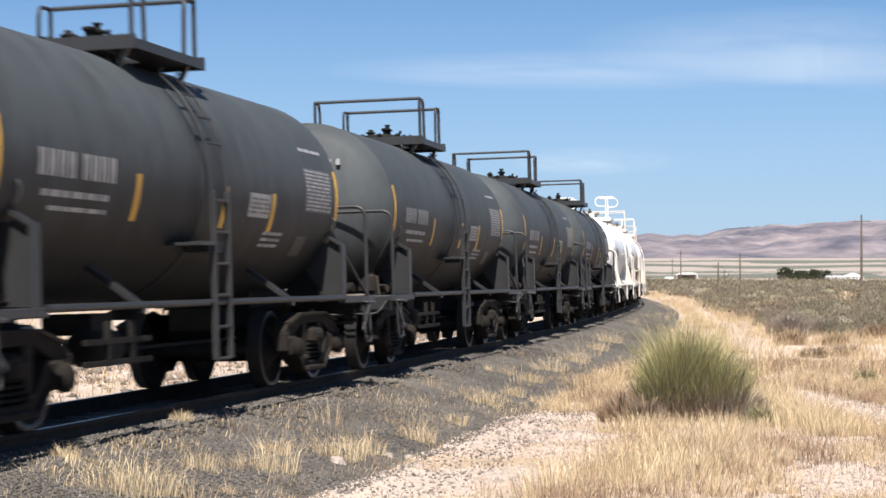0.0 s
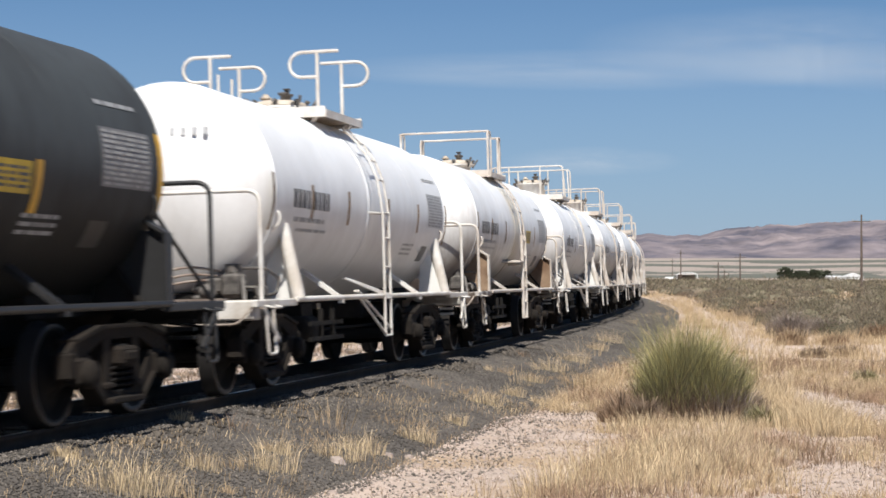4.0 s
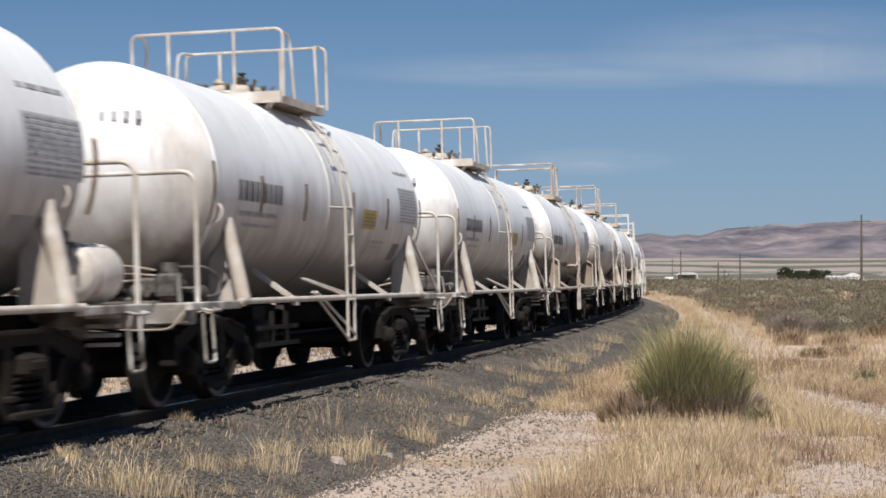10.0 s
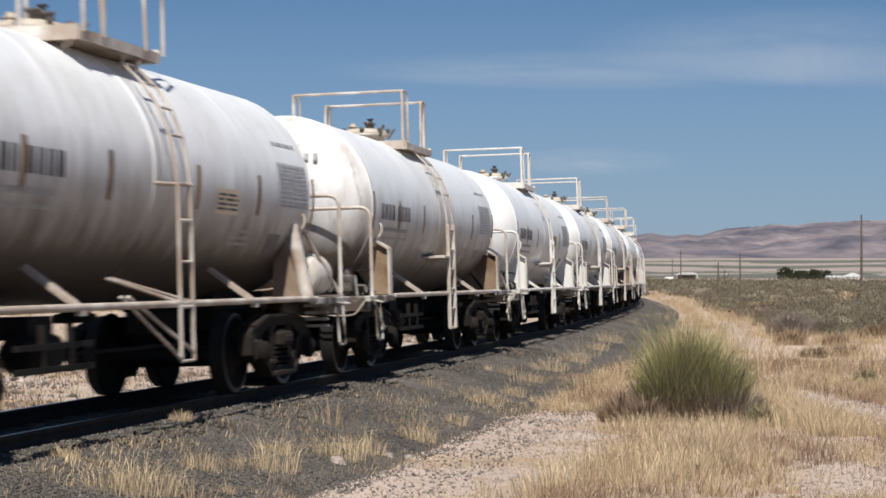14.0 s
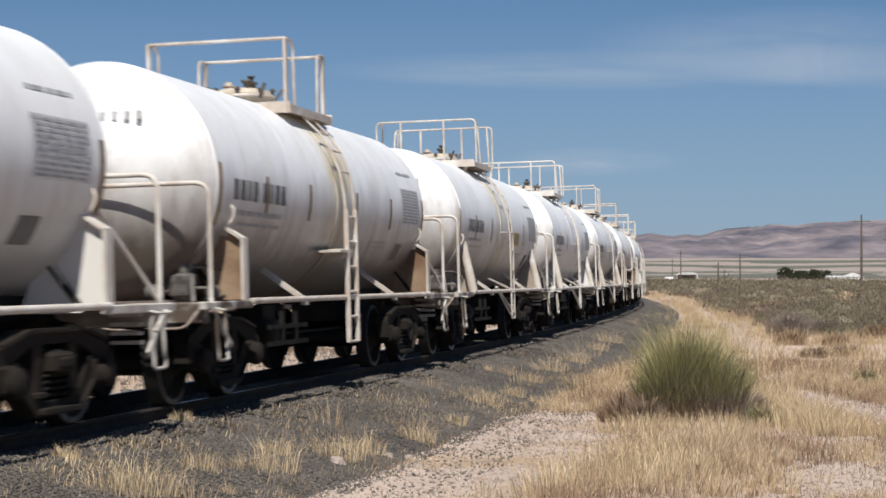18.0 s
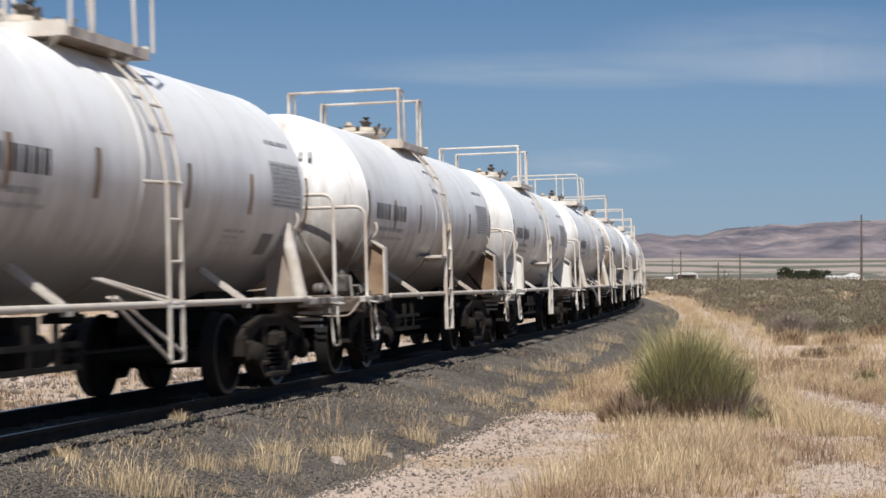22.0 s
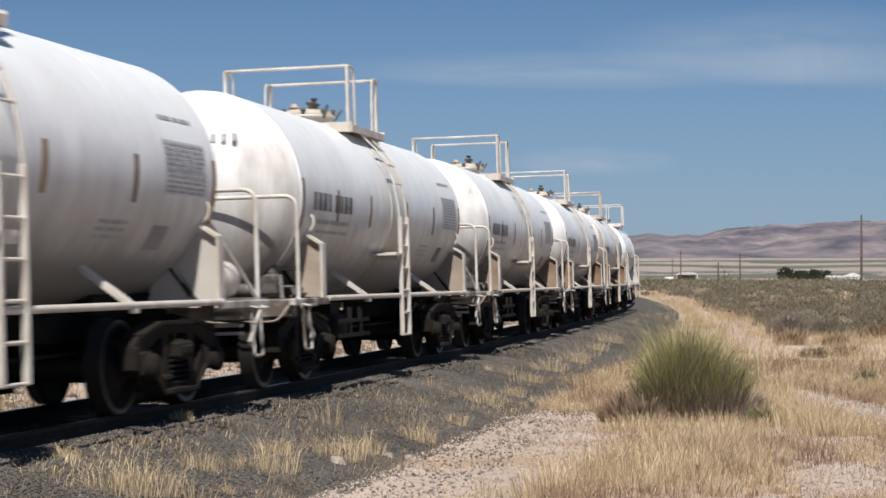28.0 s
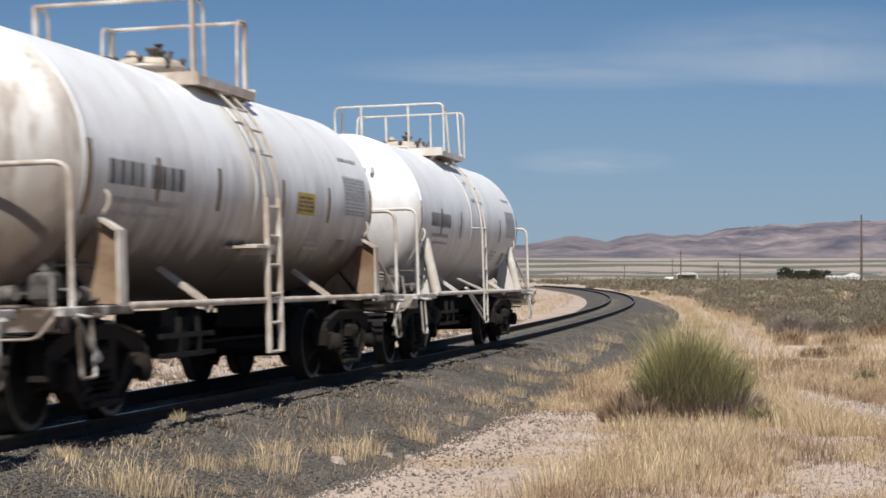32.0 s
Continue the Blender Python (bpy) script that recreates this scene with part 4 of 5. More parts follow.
for o in CARS[26][0].children:
    if o.name.startswith("warning_panel"):
        o.material_slots[0].link = "OBJECT"
        o.material_slots[0].material = M_SIGN
        o.color = (0, 0, 0, 1)
for x0, x1, a0, a1 in ((.75, .82, -20, -3), (.92, 1.06, -24, -8), (1.14, 1.2, -16, -1)):
    part("scrawl_bar", decal(Kit(), -1, x0, x1, a0, a1, .006), M_IRON, CARS[3][0], "dark sprayed paint bar")
for i, mat in ((6, M_RUST_HEAD), (1, M_BROWN_HEAD)):
    for o in CARS[i][0].children:
        if o.name.startswith("head") and not o.name.startswith(("head_r", "head_m")) and o.data.vertices[0].co.x < 0:
            o.material_slots[0].link = "OBJECT"
            o.material_slots[0].material = mat
            o.color = (.85 if i == 6 else .6, 0, 0, 1)


# ---------------------------------------------------------------- grass, brush and stones
def blades(name, roots, count, height, spread, lean, width, mat, seed, up=0.25):
    """Many tapered, bent blades growing from the roots. roots: rows of x, y, z, size."""
    rs = np.random.RandomState(seed)
    roots = np.repeat(np.asarray(roots, float), count, axis=0)
    n = len(roots)
    size = roots[:, 3] * rs.uniform(0.55, 1.1, n)
    az = rs.uniform(0, 2 * np.pi, n)
    rad = np.sqrt(rs.uniform(0, 1, n))
    off = np.stack([np.cos(az), np.sin(az)], 1)
    base = roots[:, :3].copy()
    base[:, :2] += off * (rad * spread * roots[:, 3])[:, None]
    tilt = lean * (0.25 + 0.75 * rad) * rs.uniform(0.5, 1.3, n)
    h = height * size * (1 - up * rad * rs.uniform(0, 1, n))
    az2 = az + rs.normal(0, 0.5, n)
    d = np.stack([np.cos(az2), np.sin(az2)], 1)
    mid, tip = base.copy(), base.copy()
    mid[:, :2] += d * (h * np.sin(tilt) * 0.42)[:, None]
    mid[:, 2] += h * np.cos(tilt) * 0.55
    tip[:, :2] += d * (h * np.sin(tilt * 1.5) * 1.0)[:, None]
    tip[:, 2] += h * np.cos(tilt * 1.35)
    fa = rs.uniform(0, np.pi, n)
    w = np.stack([np.cos(fa), np.sin(fa) * 0.4, np.zeros(n)], 1) * (width * rs.uniform(0.6, 1.3, n))[:, None]
    base[:, 2] -= 0.03
    v = np.stack([base - w, base + w, mid + w * .8, mid - w * .8, tip], 1).reshape(-1, 3)
    me = bpy.data.meshes.new(name)
    me.vertices.add(5 * n)
    me.vertices.foreach_set("co", v.ravel())
    k = np.arange(n)[:, None] * 5
    loops = np.concatenate([k + np.array([[0, 1, 2, 3]]), k + np.array([[3, 2, 4]])], 1).ravel()
    me.loops.add(7 * n)
    me.loops.foreach_set("vertex_index", loops)
    me.polygons.add(2 * n)
    st = (np.arange(n)[:, None] * 7 + np.array([[0, 4]])).ravel()
    me.polygons.foreach_set("loop_start", st)
    me.materials.append(mat)
    me.update(calc_edges=True)
    return me


def domes(name, roots, count, leaf, mat, seed, flat=0.75, hollow=0.35):
    """Twiggy rounded bushes: many small leaf clumps spread through uneven domes. roots: rows of x, y, z, size."""
    rs = np.random.RandomState(seed)
    roots = np.repeat(np.asarray(roots, float), count, axis=0)
    n = len(roots)
    lump = np.repeat(rs.uniform(0, 6.28, (n // count, 2)), count, axis=0)
    az, el = rs.uniform(0, 2 * np.pi, n), np.arcsin(rs.uniform(0.0, 1, n))
    r = (hollow + (1 - hollow) * rs.uniform(0, 1, n) ** 0.8) * (1.05 + .28 * np.sin(3 * az + lump[:, 0]) * np.cos(el) + .2 * np.sin(5 * az + lump[:, 1]))
    c = roots[:, :3] + np.stack([np.cos(az) * np.cos(el), np.sin(az) * np.cos(el), np.sin(el) * flat], 1) * (r * roots[:, 3])[:, None]
    up = np.stack([np.cos(az) * np.cos(el) * .6, np.sin(az) * np.cos(el) * .6, np.full(n, .8)], 1) + rs.normal(0, .35, (n, 3))
    side = rs.normal(0, 1, (n, 3))
    up += rs.normal(0, .35, (n, 3))
    size = leaf * rs.uniform(.5, 1.4, n)
    up *= size[:, None] * 3.4
    side *= (size * .35)[:, None]
    v = np.stack([c - side, c + side, c + up], 1).reshape(-1, 3)
    me = bpy.data.meshes.new(name)
    me.vertices.add(3 * n)
    me.vertices.foreach_set("co", v.ravel())
    me.loops.add(3 * n)
    me.loops.foreach_set("vertex_index", np.arange(3 * n))
    me.polygons.add(n)
    me.polygons.foreach_set("loop_start", np.arange(n) * 3)
    me.materials.append(mat)
    me.update(calc_edges=True)
    return me


def mounds(name, roots, mat, seed, flat=0.6, scale=0.66):
    """Uneven rounded hearts of brush under the loose twigs. roots: rows of x, y, z, size."""
    k = Kit()
    for i, (x, y, z, size) in enumerate(roots):
        rows, cols = 5, 14
        ring = []
        for a in range(rows + 1):
            el = a / rows * math.pi / 2
            for b in range(cols):
                az = b / cols * 2 * math.pi
                d = Vector((math.cos(az) * math.cos(el), math.sin(az) * math.cos(el), math.sin(el)))
                r = size * scale * (.80 + .34 * noise.noise(d * 1.7 + Vector((i * 3.1, seed, 0))) + .22 * noise.noise(d * 4.5 + Vector((i * 1.7, 0, seed))))
                ring.append((x + d.x * r, y + d.y * r, z - .05 + d.z * r * flat))
        fs = [(a * cols + b, a * cols + (b + 1) % cols, (a + 1) * cols + (b + 1) % cols, (a + 1) * cols + b) for a in range(rows) for b in range(cols)]
        k.add(ring, fs, True)
    return k.mesh(name, mat)


def brush(name, roots, count, leaf, mat, seed, flat, label):
    ob = tagged(part("sagebrush", mounds(name, roots, mat, seed, flat), None), label, "brush", kind="stuff")
    part("twig_mass", domes(name + "_twigs", roots, int(count * 1.5), leaf, mat, seed, flat, .45), None, ob)


def stones(name, places, mat, seed):
    """Small broken stones: jittered octahedra. places: rows of x, y, z, size."""
    rs = np.random.RandomState(seed)
    P = np.asarray(places, float)
    n = len(P)
    o = np.array([(1, 0, 0), (0, 1, 0), (-1, 0, 0), (0, -1, 0), (0, 0, .75), (0, 0, -.75)])
    v = o[None] * rs.uniform(.6, 1.3, (n, 6, 1)) + rs.uniform(-.25, .25, (n, 6, 3))
    a = rs.uniform(0, 2 * np.pi, n)
    c, s_ = np.cos(a)[:, None], np.sin(a)[:, None]
    v = np.stack([v[:, :, 0] * c - v[:, :, 1] * s_, v[:, :, 0] * s_ + v[:, :, 1] * c, v[:, :, 2]], 2)
    v = (v * P[:, 3][:, None, None] + P[:, None, :3]).reshape(-1, 3)
    f = np.array([(0, 1, 4), (1, 2, 4), (2, 3, 4), (3, 0, 4), (1, 0, 5), (2, 1, 5), (3, 2, 5), (0, 3, 5)])
    me = bpy.data.meshes.new(name)
    me.vertices.add(6 * n)
    me.vertices.foreach_set("co", v.ravel())
    me.loops.add(24 * n)
    me.loops.foreach_set("vertex_index", (np.arange(n)[:, None, None] * 6 + f[None]).ravel())
    me.polygons.add(8 * n)
    me.polygons.foreach_set("loop_start", np.arange(8 * n) * 3)
    me.materials.append(mat)
    me.update(calc_edges=True)
    return me


_tx, _ty, _tt = _x[::2], _y[::2], _th[::2]


def off_track(x, y):
    """Distance from the track's middle, positive on the camera's side."""
    i = int(np.argmin((_tx - x) ** 2 + (_ty - y) ** 2))
    return (x - _tx[i]) * math.cos(_tt[i]) - (y - _ty[i]) * math.sin(_tt[i])


def bed_z(v):
    return float(np.interp(v, [.66, .92, 1.35, 1.75, 2.3, 2.8, 3.3, 4.0], [-.17, -.12, -.17, -.25, -.39, -.51, -.68, -.95])) + v * math.sin(CANT)


def surface(x, y):
    v = off_track(x, y)
    g = ground_z(x, y)
    return (max(g, bed_z(v) + GRADE * max(y - 14, 0)) if 1.0 < v < 4.6 else g), v


def lane_x(y):
    """The wheel track that leads off to the north."""
    return 7.4 + (y - 40) * 0.112


def bare(x, y):
    """How bare the soil is: 0 dense grass, 1 open ground."""
    b = 0.0
    for cx, cy, rx, ry in ((0.10, 18.4, 1.25, 3.9), (-.8, 15.6, 1.1, 2.2), (-1.0, 17.6, .8, 2.4), (5.90, 26.0, .62, 5.0), (3.75, 16.4, .62, 1.5), (1.45, 23.0, .95, 2.6), (1.0, 20.4, .95, 2.6), (2.75, 21.0, .32, .8), (.75, 17.2, .5, 1.5)):
        q = ((x - cx) / rx) ** 2 + ((y - cy) / ry) ** 2
        b = max(b, 1.45 - q)
    if 50 < y < 135:
        b = max(b, .66 - abs(x - lane_x(y)) / 0.8)
    b += 0.35 * noise.noise((x * .8, y * .4, 9.0))
    return min(max(b, 0.0), 1.0)


def scatter(n, y0, y1, seed, test, size, far_side=False, power=1.0):
    rs = random.Random(seed)
    out = []
    while len(out) < n:
        y = y0 + (y1 - y0) * rs.random() ** power
        x = rs.uniform(-.25, .27) * y
        if rs.random() > y / y1 and power == 1.0:
            continue
        z, v = surface(x, y)
        if (v < -3.6) != far_side or (not far_side and v < 1.6):
            continue
        p = test(x, y, v)
        if rs.random() < p:
            out.append((x, y, z, size * rs.choice((.4, .55, .8, 1.0, 1.6)) * rs.uniform(.8, 1.2)))
    return out


def grass_density(x, y, v):
    d = (1 - bare(x, y)) ** 2.5
    d *= max(0.02 if y < 26 else .20, min(1, 0.10 + 2.9 * noise.noise((x * .55, y * .24, 2.0)) + 1.7 * noise.noise((x * 1.7, y * .8, 4.0))))
    if 2.0 < x < 4.4 and 21.2 < y < 25.4:
        d *= .12
    if v < 3.4:
        d *= max(0.0, 0.015 + 0.05 * (v - 2.0))
    return max(d, 0.0)


tagged(part("dry_grass", blades("dry_grass", scatter(1250, 13, 34, 1, grass_density, 1.0), 40, .245, .14, .55, .0026, M_STRAW, 1), M_STRAW), "tufts of dry straw-coloured desert grass", "grass", kind="stuff")
tagged(part("dry_grass", blades("dry_grass_far", scatter(5200, 34, 130, 2, grass_density, 1.0), 14, .34, .22, .5, .005, M_STRAW, 2), M_STRAW), "dry straw-coloured grass among the brush", "grass", kind="stuff")
tagged(part("dry_grass", blades("dry_grass_behind", scatter(2200, 16, 200, 3, lambda x, y, v: .75 if v > -40 else .3, 1.0, True), 18, .36, .3, .6, .007, M_STRAW, 3), M_STRAW), "dry grass on the ground beyond the track", "grass", kind="stuff")
tagged(part("dry_grass", blades("bunch_grass", scatter(1500, 13, 40, 9, lambda x, y, v: max(0.0, 1 - bare(x, y)) ** 2 * max(0, min(1, .3 + 1.8 * noise.noise((x * .5, y * .25, 12.0)))) * (1 if v > 3.3 else .01), .75), 30, .26, .16, .7, .003, M_BUNCH, 9), M_BUNCH), "brown withered bunch grass", "grass", kind="stuff")
tagged(part("dead_litter", blades("dead_litter", scatter(5200, 13, 42, 4, lambda x, y, v: (.22 + .65 * (1 - bare(x, y))) * (1.0 if v > 3.1 else .05), 1.0), 10, .12, .2, 1.2, .0035, M_TWIG, 4), M_TWIG), "flattened dead grass and brown twigs on the soil", "litter", kind="stuff")


def brush_density(x, y, v):
    if v < 5 or bare(x, y) > .35:
        return 0.0
    lim = 1.0 if x > lane_x(y) + 1.2 and y > 50 + 6 * noise.noise((x * .12, 3.0, 1.0)) else 0.0
    if y > 115:
        lim = max(lim, .6 if v > 8 else 0.1)
    return lim * max(0.04, min(1.0, .35 + 1.9 * noise.noise((x * .16, y * .05, 5.0))))


tagged(part("dry_grass", blades("dry_grass_distant", scatter(2600, 110, 240, 5, lambda x, y, v: .8 if v > 3.4 else 0, 1.2), 10, .34, .4, .6, .012, M_STRAW, 5), M_STRAW), "distant dry grass beside the curve", "grass", kind="stuff")

brush("sagebrush", scatter(34, 50, 82, 6, brush_density, .95), 2400, .018, M_SAGE, 6, .68, "low rounded grey-green desert brush")
brush("brown_brush", scatter(26, 48, 82, 16, brush_density, .75), 1700, .018, M_BROWN_BRUSH, 16, .6, "low rounded brown dead brush")
brush("sagebrush_far", scatter(150, 82, 190, 7, brush_density, 1.15), 620, .034, M_SAGE, 7, .66, "distant grey-green desert brush")
brush("brown_brush_far", scatter(110, 82, 200, 17, brush_density, .95), 460, .034, M_BROWN_BRUSH, 17, .6, "distant brown desert brush")
brush("sagebrush_plain", scatter(330, 190, 340, 19, brush_density, 1.35), 170, .075, M_SAGE, 19, .62, "grey-green scrub on the plain")
brush("sagebrush_horizon", scatter(420, 330, 560, 18, lambda x, y, v: .6 if v > 15 else 0, 1.5), 60, .16, M_SAGE, 18, .6, "scrub towards the far plain")
brush("sagebrush_behind", scatter(200, 110, 330, 8, lambda x, y, v: .5 if v < -6 else 0.0, 1.2, True), 120, .10, M_SAGE, 8, .6, "distant brush beyond the curve of the track")


def bush(name, x, y, lobes, label):
    """A broom-like bush of several lobes: rows of dx, dy, half width, height."""
    b = new(name)
    b.location = (x, y, ground_z(x, y))
    rs = random.Random(int(x * 100))
    clumps, low = [], []
    for dx, dy, hw, h in lobes:
        for i in range(int(70 * hw / .45)):
            a, r = rs.uniform(0, 2 * math.pi), math.sqrt(rs.random())
            px, py = dx + math.cos(a) * r * hw, dy + math.sin(a) * r * hw * .85
            clumps.append((px, py, 0, h * (1.0 - .42 * r * r) * rs.uniform(.62, 1.1)))
            if i % 2:
                low.append((px * 1.08, py * 1.12 - .04, 0, h * rs.uniform(.6, 1.0)))
    part("stem_mass", blades("stems", clumps, 105, 1.0, .10, .34, .0040, M_GREEN, 21, .4), M_GREEN, b, "thin upright green stems")
    part("tip_mass", blades("tips", clumps[::2], 70, 1.06, .12, .42, .0030, M_TIP, 23, .4), M_TIP, b, "sunlit yellow-green tips")
    part("dead_wood", blades("dead_twigs", low, 60, .55, .3, .75, .0045, M_TWIG, 22, .4), M_TWIG, b, "grey-brown dead twigs")
    part("dead_stem_mass", blades("dead_stems", [c for c in low if c[0] > .1], 40, .62, .2, .5, .0040, M_GREY_TWIG, 24, .4), M_GREY_TWIG, b, "bare grey stems")
    wood = Kit()
    for i in range(18):
        a = rs.uniform(0, 2 * math.pi)
        q = rs.uniform(.25, .55)
        wood.tube([(0, 0, -.05), (math.cos(a) * q * .3, math.sin(a) * q * .3, .18), (math.cos(a) * q, math.sin(a) * q * .8, rs.uniform(.4, .65))], [.022, .014, .005], 5)
    part("branch_wood", wood, M_TWIG, b)
    return tagged(b, label, "bush")


def dead_shrub(x, y, w, h, mat, second, label, seed):
    """A twiggy leafless shrub, w half wide and h high."""
    b = new("dead_shrub")
    b.location = (x, y, surface(x, y)[0])
    rs = random.Random(seed)
    roots = []
    for i in range(26):
        a, r = rs.uniform(0, 2 * math.pi), math.sqrt(rs.random())
        roots.append((math.cos(a) * r * w * .6, math.sin(a) * r * w * .5, 0, h * (1.05 - .5 * r) * rs.uniform(.7, 1.1)))
    thick = max(.004, y * .00013)
    part("twig_mass", blades("twigs", roots, 90, 1.0, .22, .62, thick, mat, seed, .5), mat, b)
    part("stem_mass", blades("stems", roots[::2], 50, .8, .25, .8, thick, second, seed + 1, .5), second, b)
    wood = Kit()
    for i in range(9):
        a, q = rs.uniform(0, 2 * math.pi), rs.uniform(.3, .7) * w
        wood.tube([(0, 0, -.05), (math.cos(a) * q * .4, math.sin(a) * q * .4, h * .3), (math.cos(a) * q, math.sin(a) * q, h * rs.uniform(.5, .8))], [.03, .018, .006], 5)
    part("branch_wood", wood, M_TWIG, b)
    return tagged(b, label, "shrub", "dead shrubs among the grass")


bush("green_bush", 3.30, 24.6, ((-.18, 0, .32, 1.58), (.10, .08, .30, 1.46), (.40, -.1, .25, 1.26), (-.42, .05, .20, 1.10), (.24, -.2, .2, .9)), "large green broom-like desert bush standing in dry grass")
dead_shrub(2.34, 24.0, .42, .56, M_BUNCH, M_TWIG, "half-dead brown twiggy bush at the ballast's foot", 31)
dead_shrub(2.62, 23.7, .26, .50, M_TWIG, M_BUNCH, "dark hollow brown bush beside the green one", 37)
dead_shrub(4.05, 23.2, .30, .42, M_GREEN, M_STRAW, "small olive-green shrub in the grass", 39)
dead_shrub(11.0, 58.5, .95, 1.30, M_GREY_TWIG, M_SAGE, "leafless grey twiggy shrub behind the grass", 41)
dead_shrub(12.6, 60.5, .9, .95, M_GREY_TWIG, M_SAGE, "leafless grey twiggy shrub behind the grass", 43)
dead_shrub(9.75, 51.5, .70, .58, M_REDBRUSH, M_BUNCH, "low russet dead brush in the grass", 45)
dead_shrub(10.9, 50.8, .55, .45, M_REDBRUSH, M_STRAW, "low russet dead brush in the grass", 47)
dead_shrub(13.6, 57.0, 1.1, .75, M_REDBRUSH, M_SAGE, "wide russet dead brush in the grass", 49)
dead_shrub(8.9, 44.0, .5, .40, M_TWIG, M_BUNCH, "brown heap of dead twigs on the grass", 51)
dead_shrub(9.9, 45.0, .6, .42, M_TWIG, M_STRAW, "brown heap of dead twigs on the grass", 53)
dead_shrub(7.6, 33.0, .30, .38, M_GREEN, M_TWIG, "small olive-green shrub in the grass", 55)
dead_shrub(4.3, 25.5, .28, .45, M_TWIG, M_BUNCH, "dark brown twiggy plant in the grass", 57)
# single tufts along the foot of the ballast, and taller clumps on the open ground
for x, y, size in ((-2.45, 13.9, 1.6), (-2.31, 14.25, 1.4), (-2.09, 15.7, .9), (-1.57, 16.3, 1.45), (-1.6, 17.4, .85), (-1.03, 17.85, 1.3), (-.82, 18.6, 1.1), (-.3, 20.4, 1.0), (.58, 25.5, 1.1), (1.03, 27.5, .9),
                   (1.91, 33.6, 1.5), (2.66, 37.3, 1.5), (4.27, 47.4, 1.9), (3.6, 43.0, 1.2), (-2.64, 18.5, .55), (-3.1, 15.0, .6), (.15, 22.6, .8), (1.45, 30.5, .9),
                   (1.14, 16.3, 1.9), (1.50, 16.6, 2.0), (1.75, 15.9, 1.7), (.92, 15.6, 1.7), (2.1, 16.4, 1.9), (2.05, 18.0, 1.7), (2.45, 17.3, 1.8), (2.75, 17.4, 1.8), (2.3, 19.0, 1.6), (2.75, 19.4, 1.9), (3.05, 19.8, 1.6),
                   (2.05, 22.0, 1.1), (2.40, 22.4, 1.5), (2.66, 22.8, 1.2), (3.05, 22.8, 1.2), (3.45, 22.9, 1.25), (3.80, 22.6, 1.1), (3.4, 20.8, 1.3), (4.35, 22.4, 1.9), (4.55, 22.8, 2.1), (4.70, 23.3, 1.9), (4.5, 21.4, 1.6), (4.8, 24.2, 1.7),
                   (4.15, 27.5, 1.6), (4.6, 28.4, 1.5), (5.2, 28.8, 1.8), (5.5, 30.0, 1.7), (6.5, 24.9, 1.5), (5.35, 21.2, 1.4), (5.1, 19.8, 1.4), (4.2, 18.4, 1.2), (3.3, 18.6, 1.3), (6.2, 33.0, 1.7), (6.9, 35.0, 1.6), (7.9, 36.6, 1.7), (4.95, 31.5, 1.6), (5.6, 36.0, 1.7),
                   (1.75, 25.9, 1.1), (1.5, 27.4, 1.1), (2.15, 26.2, 1.2), (1.95, 28.6, 1.2), (2.6, 30.0, 1.2), (2.4, 32.0, 1.2), (3.0, 34.0, 1.3)):
    t = new("grass_tuft")
    t.location = (x, y, surface(x, y)[0])
    open_soil = off_track(x, y) > 3.4
    straw = M_STRAW_PALE
    part("straw", blades("stalks", [(0, 0, 0, size), (.1 * size, .03, 0, size * .8), (-.09 * size, .05, 0, size * .7)], 85 if open_soil else 70, .27, .16, .55 if open_soil else .60, .0023, straw, int(y * 10)), straw, t)
    tagged(t, "tall clump of bleached straw grass" if size > 1.6 and open_soil else "clump of dry straw grass on the soil" if open_soil else "clump of dry straw grass at the ballast's edge", "grass tuft", "grass tufts along the track")


def stone_places(n, y0, y1, v0, v1, lo, hi, seed, where=None):
    rs = random.Random(seed)
    out = []
    while len(out) < n:
        if where:
            y = rs.uniform(y0, y1)
            x = rs.uniform(-.25, .26) * y
            z, v = surface(x, y)
            if v < 3.2 or rs.random() > where(x, y):
                continue
            out.append((x, y, z + .003, rs.uniform(lo, hi) * rs.choice((.6, 1, 1))))
        else:
            s = y0 + (y1 - y0) * rs.random() ** 1.6
            v = rs.uniform(v0, v1)
            p = on_track(s, v, bed_z(v) - v * math.sin(CANT))[0]
            if v > 2.6:
                p.z = max(p.z, ground_z(p.x, p.y))
            out.append((p.x, p.y, p.z + .004, rs.uniform(lo, hi)))
    return out


tagged(part("ballast_stones", stones("ballast_stones", stone_places(76000, 6, 75, .84, 3.35, .006, .019, 41), M_STONE, 41), M_STONE), "loose grey crushed stones of the track bed", "stones", kind="stuff")
tagged(part("ballast_stones", stones("ballast_stones_behind", stone_places(5000, 0, 60, -.7, .7, .014, .03, 43), M_STONE, 43), M_STONE), "crushed stones between the rails", "stones", kind="stuff")
tagged(part("ballast_stones", stones("strayed_stones", stone_places(4200, 6, 60, 3.0, 4.2, .008, .022, 44), M_STONE, 44), M_STONE), "stray grey stones at the foot of the ballast", "stones", kind="stuff")
rb = random.Random(91)
rubble = []
while len(rubble) < 5200:
    sv, vv = rb.uniform(18, 75), -rb.uniform(3.4, 13.0)
    q = on_track(sv, vv)[0]
    if rb.random() < .25 + .9 * max(0, noise.noise((q.x * .5, q.y * .3, 6.6)) + .15):
        rubble.append((q.x, q.y, ground_z(q.x, q.y) + .01, rb.choice((.02, .035, .05, .085)) * rb.uniform(.7, 1.3)))
tagged(part("rubble", stones("rubble", rubble[::7], M_PEBBLE, 92), M_PEBBLE), "grey and pale rubble on the ground beyond the track", "stones", kind="stuff")
